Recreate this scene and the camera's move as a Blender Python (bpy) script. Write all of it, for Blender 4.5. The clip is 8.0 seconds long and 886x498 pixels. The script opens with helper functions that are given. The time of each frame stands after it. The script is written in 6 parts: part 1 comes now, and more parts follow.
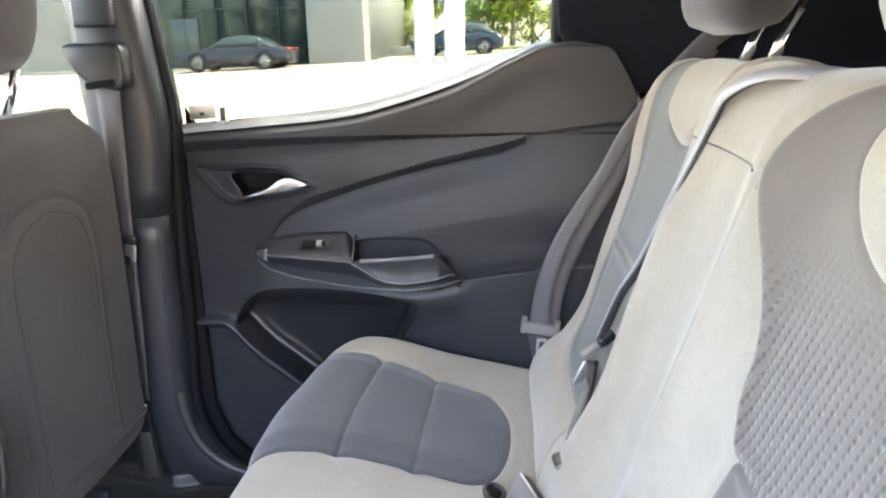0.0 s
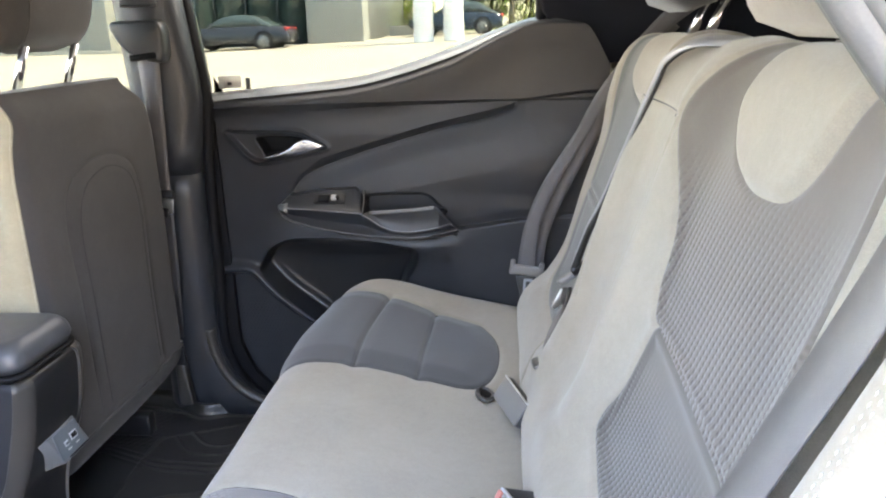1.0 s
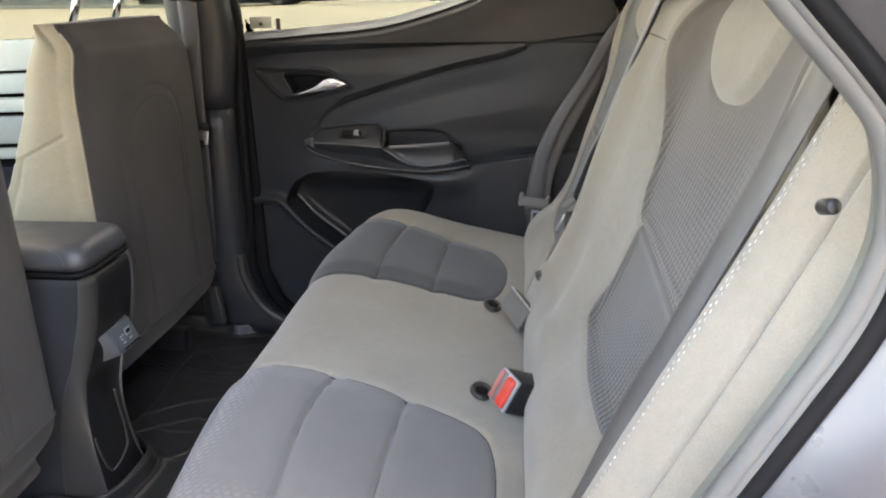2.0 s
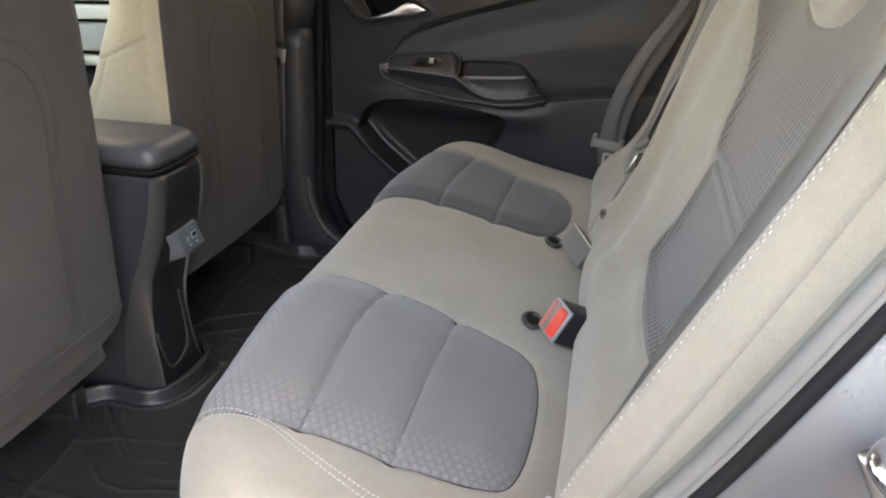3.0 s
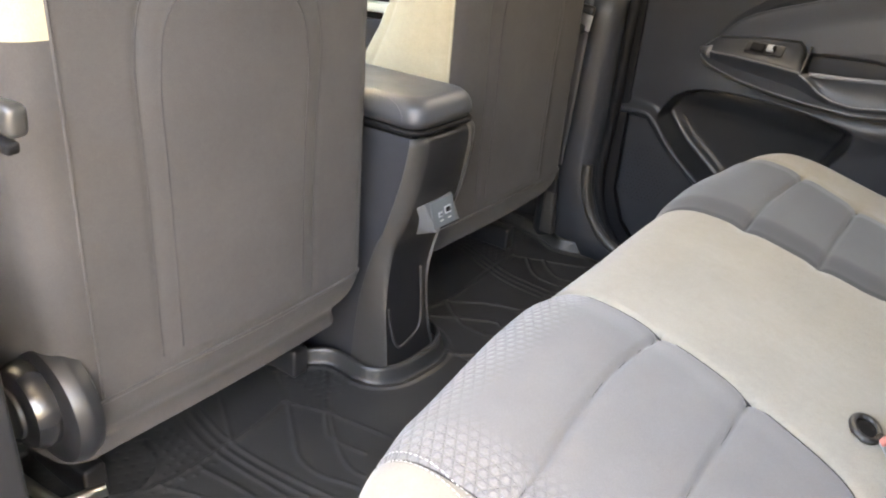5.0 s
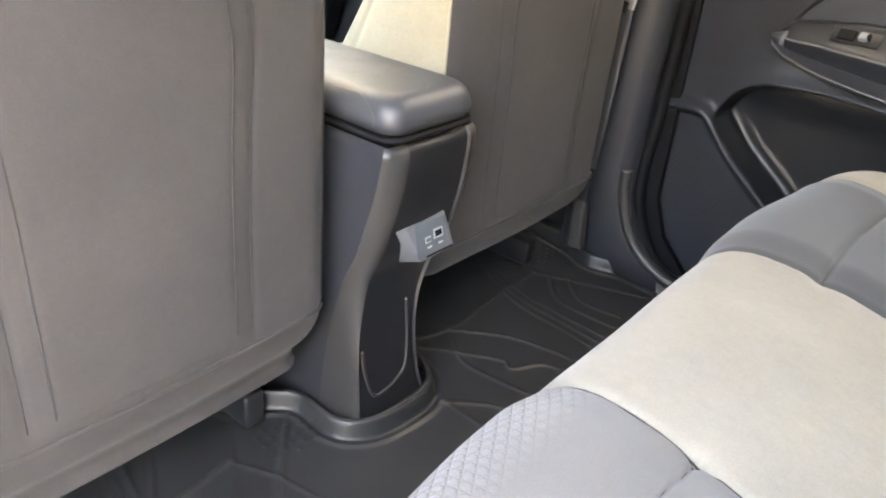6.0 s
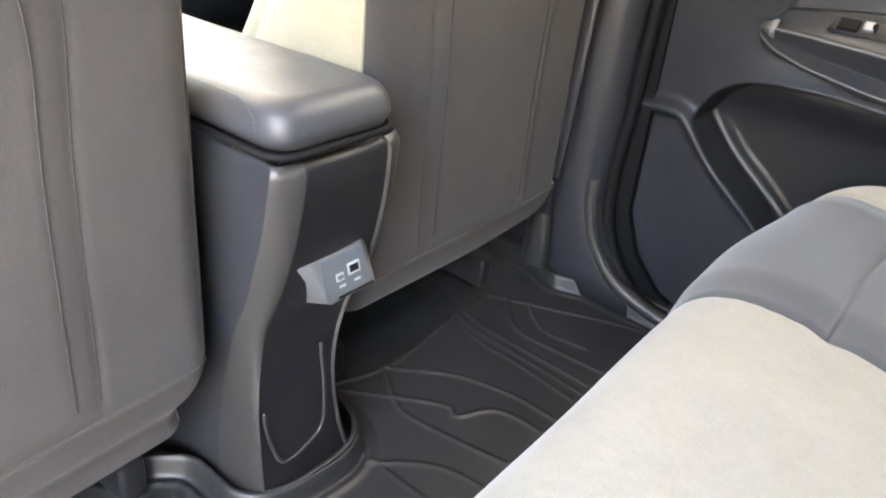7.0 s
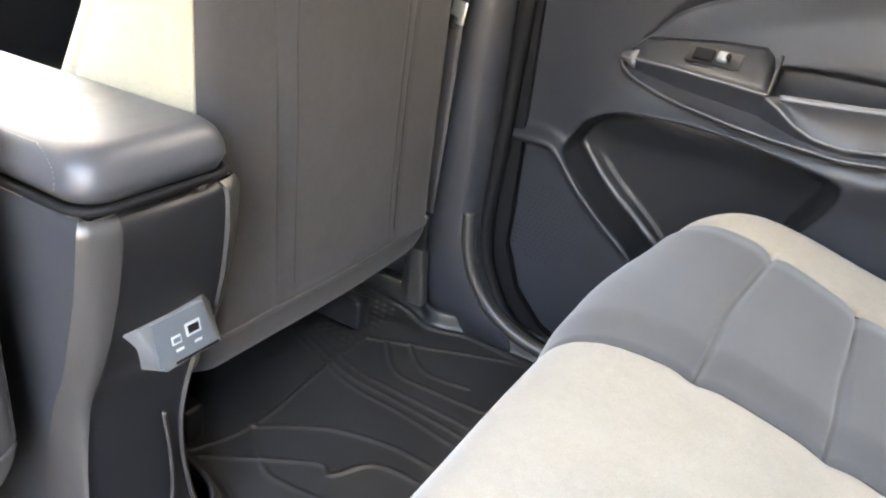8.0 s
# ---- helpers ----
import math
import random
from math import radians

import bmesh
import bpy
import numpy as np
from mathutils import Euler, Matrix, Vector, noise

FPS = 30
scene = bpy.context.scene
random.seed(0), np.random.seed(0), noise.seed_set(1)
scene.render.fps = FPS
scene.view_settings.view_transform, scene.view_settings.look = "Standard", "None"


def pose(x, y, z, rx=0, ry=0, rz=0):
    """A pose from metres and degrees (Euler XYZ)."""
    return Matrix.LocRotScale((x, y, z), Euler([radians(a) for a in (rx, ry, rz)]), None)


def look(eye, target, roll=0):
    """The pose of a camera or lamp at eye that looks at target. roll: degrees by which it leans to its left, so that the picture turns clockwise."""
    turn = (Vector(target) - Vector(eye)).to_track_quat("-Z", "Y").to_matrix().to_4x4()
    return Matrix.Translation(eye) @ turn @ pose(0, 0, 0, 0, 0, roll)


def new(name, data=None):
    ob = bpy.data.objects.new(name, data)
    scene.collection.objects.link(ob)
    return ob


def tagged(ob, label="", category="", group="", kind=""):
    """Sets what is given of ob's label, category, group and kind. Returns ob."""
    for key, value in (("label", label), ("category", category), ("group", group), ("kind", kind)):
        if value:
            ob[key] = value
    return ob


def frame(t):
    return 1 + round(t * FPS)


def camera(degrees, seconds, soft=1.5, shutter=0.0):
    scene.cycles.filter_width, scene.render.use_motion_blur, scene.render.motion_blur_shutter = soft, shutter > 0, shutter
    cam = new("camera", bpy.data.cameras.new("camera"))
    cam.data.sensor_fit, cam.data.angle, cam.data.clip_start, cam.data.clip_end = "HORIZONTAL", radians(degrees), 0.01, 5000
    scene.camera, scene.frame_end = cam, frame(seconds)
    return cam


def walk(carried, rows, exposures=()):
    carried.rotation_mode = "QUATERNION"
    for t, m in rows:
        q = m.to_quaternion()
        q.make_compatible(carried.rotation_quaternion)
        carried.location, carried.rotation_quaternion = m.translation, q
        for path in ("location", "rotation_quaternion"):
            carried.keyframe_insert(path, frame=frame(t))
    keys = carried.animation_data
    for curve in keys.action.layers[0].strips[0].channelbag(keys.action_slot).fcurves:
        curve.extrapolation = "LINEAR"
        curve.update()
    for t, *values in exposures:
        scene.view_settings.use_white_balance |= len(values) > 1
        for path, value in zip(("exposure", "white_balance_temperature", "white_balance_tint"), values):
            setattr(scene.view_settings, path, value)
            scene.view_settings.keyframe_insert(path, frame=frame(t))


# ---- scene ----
cam = camera(61.7, 8.0, 2.1)
PATH = [
    (0, (0.09, -0.708, 1.22), (-0.084, 1.213, 0.691), -1.3),
    (0.5, (0.11, -0.779, 1.22), (-0.074, 1.135, 0.668), -1.5),
    (1, (0.107, -0.906, 1.215), (-0.065, 1.001, 0.637), -1.4),
    (2.5, (0.121, -1.054, 1.169), (-0.135, 0.788, 0.434), 0.8),
    (3, (0.126, -1.045, 1.148), (-0.246, 0.752, 0.353), 2.3),
    (3.5, (0.13, -1.017, 1.132), (-0.415, 0.715, 0.294), 3.4),
    (4, (0.13, -0.955, 1.118), (-0.609, 0.698, 0.27), 4.3),
    (4.5, (0.099, -0.909, 1.099), (-0.799, 0.657, 0.237), 4.8),
    (5, (0.041, -0.854, 1.089), (-0.95, 0.646, 0.212), 5.1),
    (6.5, (-0.068, -0.51, 1.039), (-1.146, 0.873, 0.077), 5.7),
    (7, (-0.098, -0.446, 1.022), (-1.12, 0.98, 0.062), 6.3),
    (7.5, (-0.107, -0.395, 1.013), (-1.026, 1.122, 0.089), 7.2),
    (8, (-0.095, -0.375, 1.019), (-0.927, 1.222, 0.15), 7.5),
]
walk(cam, [(t, look(eye, target, roll)) for t, eye, target, roll in PATH], [(0, 5.85, 7900, 16), (1.2, 5.35, 8300, 16), (2.5, 4.7, 9500, 16), (3.5, 4.9, 9900, 16), (5, 5.75, 10300, 16), (6.5, 6.2, 9600, 15.5), (8, 6.5, 9200, 15)])

# ---- light ----
SUN_EL, SUN_AZ = radians(58), radians(90)      # towards the sun: behind the car, high
world = bpy.data.worlds.new("sky")
scene.world = world
world.use_nodes = True
wn = world.node_tree
sky = wn.nodes.new("ShaderNodeTexSky")
sky.sky_type, sky.sun_disc = "NISHITA", False
sky.sun_elevation, sky.sun_rotation = SUN_EL, SUN_AZ
wn.links.new(sky.outputs[0], wn.nodes["Background"].inputs[0])
wn.nodes["Background"].inputs[1].default_value = 0.15
sun = new("sun", bpy.data.lights.new("sun", "SUN"))
sun.data.energy, sun.data.angle, sun.data.color = 3.0, radians(0.6), (1.0, 0.95, 0.86)
sun_way = Vector((math.sin(SUN_AZ) * math.cos(SUN_EL), 0.0, math.sin(SUN_EL)))
sun.matrix_world = look(sun_way * 30, (0, 0, 0))

# daylight in the upper part of the far side window
pane_light = new("window_daylight", bpy.data.lights.new("window_daylight", "AREA"))
pane_light.data.shape, pane_light.data.size, pane_light.data.size_y = "RECTANGLE", 0.60, 0.09
pane_light.data.energy, pane_light.data.color = 0.12, (0.90, 0.96, 1.0)
pane_light.matrix_world = look((-0.19, 0.605, 1.365), (-0.22, -0.5, 1.0))

# ---- materials ----
def nodes_of(name):
    m = bpy.data.materials.new(name)
    m.use_nodes = True
    t = m.node_tree
    return m, t, t.nodes["Principled BSDF"]


def coords(t, scale=(1, 1, 1)):
    c, mp = t.nodes.new("ShaderNodeTexCoord"), t.nodes.new("ShaderNodeMapping")
    mp.inputs["Scale"].default_value = scale
    t.links.new(c.outputs["Object"], mp.inputs[0])
    return mp.outputs[0]


def noise_of(t, vec, scale, detail=3.0, rough=0.6):
    n = t.nodes.new("ShaderNodeTexNoise")
    n.inputs["Scale"].default_value, n.inputs["Detail"].default_value, n.inputs["Roughness"].default_value = scale, detail, rough
    t.links.new(vec, n.inputs["Vector"])
    return n.outputs[0]


def ramp(t, fac, c0, c1, p0=0.3, p1=0.7):
    r = t.nodes.new("ShaderNodeValToRGB")
    r.color_ramp.elements[0].position, r.color_ramp.elements[0].color = p0, (*c0, 1)
    r.color_ramp.elements[1].position, r.color_ramp.elements[1].color = p1, (*c1, 1)
    t.links.new(fac, r.inputs[0])
    return r.outputs[0]


def mix(t, kind, a, b, fac=1.0):
    m = t.nodes.new("ShaderNodeMix")
    m.data_type, m.blend_type = "RGBA", kind
    if isinstance(fac, float):
        m.inputs[0].default_value = fac
    else:
        t.links.new(fac, m.inputs[0])
    t.links.new(a, m.inputs[6])
    t.links.new(b, m.inputs[7])
    return m.outputs[2]


def maths(t, op, a, b=None, clamp=False):
    m = t.nodes.new("ShaderNodeMath")
    m.operation, m.use_clamp = op, clamp
    for i, v in enumerate((a, b)):
        if v is None:
            continue
        if isinstance(v, (int, float)):
            m.inputs[i].default_value = v
        else:
            t.links.new(v, m.inputs[i])
    return m.outputs[0]


def bump(t, bsdf, height, strength, distance, below=None):
    b = t.nodes.new("ShaderNodeBump")
    b.inputs["Strength"].default_value, b.inputs["Distance"].default_value = strength, distance
    t.links.new(height, b.inputs["Height"])
    if below is not None:
        t.links.new(below, b.inputs["Normal"])
    t.links.new(b.outputs[0], bsdf.inputs["Normal"])
    return b.outputs[0]


def plain(name, c, rough=0.5, metal=0.0, vary=0.15, grain=900.0, depth=0.0003, strength=0.35, spec=0.5, stain=9.0):
    """A surface with broad stains and fine grain."""
    m, t, p = nodes_of(name)
    v = coords(t)
    lo, hi = [x * (1 - vary) for x in c], [min(1, x * (1 + vary)) for x in c]
    col = ramp(t, noise_of(t, v, stain, 4), lo, hi)
    fine = noise_of(t, v, grain, 2)
    col = mix(t, "MULTIPLY", col, ramp(t, fine, (0.86,) * 3, (1.0,) * 3), 0.6)
    t.links.new(col, p.inputs["Base Color"])
    p.inputs["Metallic"].default_value, p.inputs["Specular IOR Level"].default_value = metal, spec
    r = t.nodes.new("ShaderNodeMapRange")
    r.inputs[3].default_value, r.inputs[4].default_value = max(0.03, rough - 0.09), min(1, rough + 0.09)
    t.links.new(noise_of(t, v, stain * 4, 4), r.inputs[0])
    t.links.new(r.outputs[0], p.inputs["Roughness"])
    if depth:
        bump(t, p, fine, strength, depth)
    return m


def fabric(name, c, vary=0.12, weave=800.0, sheen=0.25):
    """Woven cloth: fine threads in two directions, cloudy wear."""
    m, t, p = nodes_of(name)
    v = coords(t)
    col = ramp(t, noise_of(t, v, 7.0, 5, 0.65), [x * (1 - vary) for x in c], [min(1, x * (1 + vary)) for x in c], 0.25, 0.75)
    fuzz = noise_of(t, v, weave, 2, 0.7)
    col = mix(t, "MULTIPLY", col, ramp(t, fuzz, (0.78,) * 3, (1.04,) * 3, 0.28, 0.72), 0.7)
    mid = noise_of(t, v, 120.0, 3, 0.6)
    col = mix(t, "MULTIPLY", col, ramp(t, mid, (0.9,) * 3, (1.0,) * 3), 0.7)
    t.links.new(col, p.inputs["Base Color"])
    p.inputs["Roughness"].default_value = 0.92
    p.inputs["Specular IOR Level"].default_value = 0.2
    p.inputs["Sheen Weight"].default_value, p.inputs["Sheen Roughness"].default_value = sheen, 0.5
    low = bump(t, p, mid, 0.25, 0.001)
    bump(t, p, fuzz, 0.35, 0.0004, low)
    return m


def lattice(t, v, pitch, slant=0.577):
    """Height of a lattice of small raised triangles: the product of three saw teeth at sixty degrees."""
    s = t.nodes.new("ShaderNodeSeparateXYZ")
    t.links.new(v, s.inputs[0])
    out = None
    for cx, cy in ((0.0, 1.155), (1.0, slant), (-1.0, slant)):
        d = maths(t, "ADD", maths(t, "MULTIPLY", s.outputs[0], cx / pitch), maths(t, "MULTIPLY", s.outputs[1], cy / pitch))
        f = maths(t, "FRACT", d)
        saw = maths(t, "ABSOLUTE", maths(t, "SUBTRACT", f, 0.5))
        out = saw if out is None else maths(t, "MINIMUM", out, saw)
    return maths(t, "MULTIPLY", out, 4.0, True)


def dimples(t, v, pitch):
    """Height of slanting ribs of knitted dashes."""
    s = t.nodes.new("ShaderNodeSeparateXYZ")
    t.links.new(v, s.inputs[0])
    lean = maths(t, "ADD", s.outputs[0], maths(t, "MULTIPLY", s.outputs[1], 0.22))
    a = maths(t, "COSINE", maths(t, "MULTIPLY", lean, 2 * math.pi / pitch))
    b = maths(t, "COSINE", maths(t, "MULTIPLY", s.outputs[1], 2 * math.pi / (pitch * 0.62)))
    return maths(t, "MULTIPLY", maths(t, "ADD", maths(t, "MULTIPLY", a, 0.8), 0.2, True), maths(t, "ADD", maths(t, "MULTIPLY", b, 0.38), 0.62), True)


def embossed(name, c, pitch, fade, plane="xy", dots=False):
    """Dark cloth with an embossed pattern of triangles. fade: (axis, full, none, axis, full, none) in metres."""
    m, t, p = nodes_of(name)
    v = coords(t)
    col = ramp(t, noise_of(t, v, 8.0, 5, 0.65), [x * 0.9 for x in c], [x * 1.1 for x in c], 0.25, 0.75)
    fuzz = noise_of(t, v, 850.0, 2, 0.7)
    col = mix(t, "MULTIPLY", col, ramp(t, fuzz, (0.66,) * 3, (1.0,) * 3, 0.25, 0.75), 0.55)
    flat = v
    if plane == "yz":
        s, k = t.nodes.new("ShaderNodeSeparateXYZ"), t.nodes.new("ShaderNodeCombineXYZ")
        t.links.new(v, s.inputs[0])
        t.links.new(s.outputs[1], k.inputs[0])
        t.links.new(s.outputs[2], k.inputs[1])
        flat = k.outputs[0]
    h = dimples(t, flat, pitch) if dots else lattice(t, flat, pitch)
    s = t.nodes.new("ShaderNodeSeparateXYZ")
    t.links.new(v, s.inputs[0])
    mask = None
    for n in range(0, len(fade), 3):
        r = t.nodes.new("ShaderNodeMapRange")
        r.inputs[1].default_value, r.inputs[2].default_value = fade[n + 2], fade[n + 1]
        t.links.new(s.outputs["xyz".index(fade[n])], r.inputs[0])
        mask = r.outputs[0] if mask is None else maths(t, "MAXIMUM", mask, r.outputs[0])
    h = maths(t, "MULTIPLY", h, mask)
    dark = ramp(t, h, (1.0,) * 3, ((0.64,) if dots else (1.32,)) * 3, 0.1, 0.8)
    deep = mix(t, "MULTIPLY", col, dark)
    t.links.new(deep, p.inputs["Base Color"])
    p.inputs["Roughness"].default_value, p.inputs["Specular IOR Level"].default_value = 0.9, 0.2
    p.inputs["Sheen Weight"].default_value, p.inputs["Sheen Roughness"].default_value = 0.25, 0.5
    low = bump(t, p, h, 0.8, -0.0016 if dots else 0.0016)
    bump(t, p, fuzz, 0.3, 0.0004, low)
    return m


def glass(name, c=(1, 1, 1), rough=0.0):
    m, t, p = nodes_of(name)
    p.inputs["Base Color"].default_value, p.inputs["Roughness"].default_value = (*c, 1), rough
    p.inputs["Transmission Weight"].default_value, p.inputs["IOR"].default_value = 1.0, 1.01
    return m


BEIGE = fabric("greige_cloth", (0.272, 0.243, 0.202))
CHAR = fabric("charcoal_cloth", (0.045, 0.045, 0.049))
SLATE = fabric("slate_cloth", (0.105, 0.110, 0.108))
SEATDARK = fabric("dark_seat_cloth", (0.048, 0.0442, 0.0430), 0.16, sheen=0.06)
CREAM = fabric("cream_cloth", (0.275, 0.24, 0.170))
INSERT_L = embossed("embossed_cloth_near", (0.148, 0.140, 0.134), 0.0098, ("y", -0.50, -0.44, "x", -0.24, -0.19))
# Same cloth as the near insert; shade on the far side darkens its colour.
INSERT_R_SHADED = embossed("embossed_cloth_far_shaded", (0.057, 0.057, 0.060), 0.0098, ("y", 0.50, 0.46, "x", -0.28, -0.25))
KNIT = embossed("knit_cloth", (0.122, 0.106, 0.092), 0.0098, ("z", 1.02, 1.10), "yz", True)
KNIT_LOW = embossed("fine_knit_cloth", (0.104, 0.095, 0.083), 0.0088, ("z", 0.845, 0.905), "yz", True)
PLASTIC = plain("charcoal_plastic", (0.026, 0.0275, 0.032), 0.36, vary=0.12, grain=1200, depth=0.0005, spec=0.32)
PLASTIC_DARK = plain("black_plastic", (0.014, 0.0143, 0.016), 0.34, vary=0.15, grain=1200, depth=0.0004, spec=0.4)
GLOSS = plain("glossy_black_plastic", (0.016, 0.016, 0.018), 0.22, vary=0.1, depth=0)
QUARTER = plain("navy_black_trim", (0.010, 0.011, 0.016), 0.85, vary=0.2, grain=900, depth=0.0006, spec=0.15)
PLASTIC_SOFT = plain("soft_door_skin", (0.032, 0.033, 0.037), 0.46, vary=0.1, grain=800, depth=0.0005, spec=0.32)
PLASTIC_MID = plain("grey_trim", (0.035, 0.0332, 0.0315), 0.38, vary=0.1, grain=1200, depth=0.0005)
LEATHER = plain("black_leatherette", (0.045, 0.047, 0.053), 0.46, vary=0.12, grain=700, depth=0.0006)
RUBBER = plain("black_rubber_mat", (0.021, 0.022, 0.023), 0.40, vary=0.2, grain=1500, depth=0.0004, spec=0.45)
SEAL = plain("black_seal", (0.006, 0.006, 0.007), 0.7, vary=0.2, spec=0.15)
CARPET = plain("black_carpet", (0.020, 0.020, 0.022), 0.95, vary=0.25, grain=700, depth=0.002)
HEADLINER = plain("grey_headliner", (0.50, 0.485, 0.46), 0.95, vary=0.05, grain=600, depth=0.0006)
CHROME = plain("satin_chrome", (0.72, 0.72, 0.74), 0.2, 1.0, vary=0.05, depth=0)
STEEL = plain("bright_steel", (0.60, 0.60, 0.60), 0.3, 1.0, vary=0.08, depth=0)
SILVER = plain("silver_plastic", (0.30, 0.31, 0.32), 0.40, 0.2, vary=0.06, depth=0)
PAINT = plain("silver_paint", (0.105, 0.100, 0.108), 0.30, 0.4, vary=0.04, grain=3000, depth=0)
BELT = plain("grey_webbing", (0.115, 0.108, 0.106), 0.5, vary=0.08, grain=1600, depth=0.0005)
BELT_SHEEN = plain("sheen_grey_webbing", (0.27, 0.265, 0.28), 0.45, vary=0.08, grain=1600, depth=0.0005)
BELT_MID = plain("mauve_grey_webbing", (0.085, 0.079, 0.083), 0.5, vary=0.08, grain=1600, depth=0.0005)
BELT_DARK = plain("dark_grey_webbing", (0.050, 0.047, 0.050), 0.5, vary=0.1, grain=1600, depth=0.0005)
BUCKLE = plain("grey_buckle_plastic", (0.17, 0.16, 0.15), 0.40, vary=0.08, depth=0)
SILL_SHEEN = plain("sill_reflection_grey", (0.26, 0.285, 0.30), 0.32, vary=0.06, depth=0)
EDGE_GLINT = plain("edge_highlight_grey", (0.13, 0.13, 0.135), 0.36, vary=0.06, depth=0)
SUNLIT = plain("sunlit_door_skin", (0.42, 0.445, 0.38), 0.5, vary=0.04, depth=0.0003)
SUNLIT_MID = plain("half_sunlit_door_skin", (0.30, 0.32, 0.28), 0.5, vary=0.06, depth=0.0003)
BELT_BLACK = plain("black_webbing", (0.02, 0.02, 0.021), 0.6, vary=0.1, grain=1600, depth=0.0005)
THREAD = plain("white_thread", (0.52, 0.50, 0.46), 0.8, vary=0.05, depth=0)
THREAD_DARK = plain("grey_thread", (0.16, 0.15, 0.15), 0.8, vary=0.05, depth=0)
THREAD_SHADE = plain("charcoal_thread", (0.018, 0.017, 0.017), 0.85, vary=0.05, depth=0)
RED = plain("red_button", (0.72, 0.06, 0.035), 0.35, vary=0.05, depth=0)
LIPRED = plain("faded_red_lip", (0.42, 0.14, 0.12), 0.4, vary=0.05, depth=0)
USBRIM = plain("pale_slate_rim", (0.10, 0.105, 0.11), 0.4, vary=0.06, depth=0)
USBFACE = plain("slate_panel", (0.085, 0.10, 0.112), 0.35, vary=0.06, depth=0)
OUTLET = plain("pale_outlet", (0.36, 0.38, 0.39), 0.5, vary=0.03, depth=0)
WHITE = plain("white_print", (0.75, 0.77, 0.78), 0.5, vary=0.03, depth=0)
STICKER = plain("grey_label", (0.42, 0.43, 0.40), 0.6, vary=0.06, depth=0)
CONCRETE = plain("pale_concrete", (0.36, 0.325, 0.265), 0.9, vary=0.14, grain=40, depth=0.004, stain=0.25)
ASPHALT = plain("grey_asphalt", (0.060, 0.058, 0.056), 0.9, vary=0.2, grain=250, depth=0.004, stain=1.0)
STUCCO = plain("pale_stucco", (0.30, 0.30, 0.275), 0.9, vary=0.06, grain=60, depth=0.003, stain=0.6)
WHITEPAINT = plain("white_post_paint", (0.80, 0.80, 0.78), 0.5, vary=0.03, grain=80, depth=0)
GLASSWALL = plain("green_curtain_glass", (0.055, 0.085, 0.075), 0.08, vary=0.3, depth=0, stain=0.4)
WALLGREY = plain("grey_render", (0.40, 0.385, 0.35), 0.9, vary=0.1, grain=60, depth=0.003, stain=0.5)
MULLION = plain("dark_mullion", (0.05, 0.06, 0.06), 0.4, 0.5, depth=0)
CARBLACK = plain("dark_grey_car_paint", (0.035, 0.038, 0.045), 0.22, 0.2, vary=0.05, depth=0)
CARNAVY = plain("navy_car_paint", (0.03, 0.045, 0.065), 0.22, 0.2, vary=0.05, depth=0)
CARGLASS = plain("dark_car_glass", (0.05, 0.07, 0.07), 0.06, vary=0.1, depth=0)
TYRE = plain("tyre_rubber", (0.02, 0.02, 0.02), 0.8, depth=0)
RIM = plain("alloy_rim", (0.22, 0.22, 0.22), 0.3, 0.8, depth=0)
TAIL = plain("red_tail_lamp", (0.45, 0.03, 0.03), 0.25, depth=0)
LEAF = plain("yellow_green_leaf", (0.26, 0.31, 0.04), 0.6, vary=0.5, depth=0, stain=3)
LEAF_DARK = plain("green_leaf", (0.12, 0.19, 0.05), 0.6, vary=0.5, depth=0, stain=2)
BARK = plain("grey_bark", (0.22, 0.18, 0.13), 0.9, vary=0.25, grain=60, depth=0.01, stain=6)
GRASS = plain("dry_grass", (0.20, 0.22, 0.09), 0.95, vary=0.35, grain=30, depth=0.02, stain=1.2)
CLEAR = glass("window_glass", (0.062, 0.072, 0.066))
WINDSHIELD = glass("windscreen_glass", (0.93, 0.96, 0.95))


# ---- tools ----
def link(ob, parent):
    if parent is not None:
        bpy.context.view_layer.update()
        ob.parent = parent
        ob.matrix_parent_inverse = parent.matrix_world.inverted()
    return ob


def thing(name, at, label="", category="", group="", kind=""):
    ob = new(name)
    ob.location = at
    ob.empty_display_size = 0.05
    return tagged(ob, label, category, group, kind)


def raw(name, verts, faces, material, parent=None, label="", smooth=True):
    me = bpy.data.meshes.new(name)
    me.from_pydata([tuple(map(float, v)) for v in verts], [], [tuple(int(i) for i in f) for f in faces])
    me.update()
    me.polygons.foreach_set("use_smooth", [smooth] * len(me.polygons))
    me.materials.append(material)
    ob = link(new(name, me), parent)
    if label:
        ob["label"] = label
    return ob


def part(name, bm, material, parent=None, label="", smooth=True, sharp=40):
    me = bpy.data.meshes.new(name)
    if sharp:
        bm.normal_update()
        for e in bm.edges:
            if len(e.link_faces) == 2 and e.calc_face_angle(0) > radians(sharp):
                e.smooth = False
    bm.to_mesh(me)
    bm.free()
    me.polygons.foreach_set("use_smooth", [smooth] * len(me.polygons))
    me.materials.append(material)
    ob = link(new(name, me), parent)
    if label:
        ob["label"] = label
    return ob


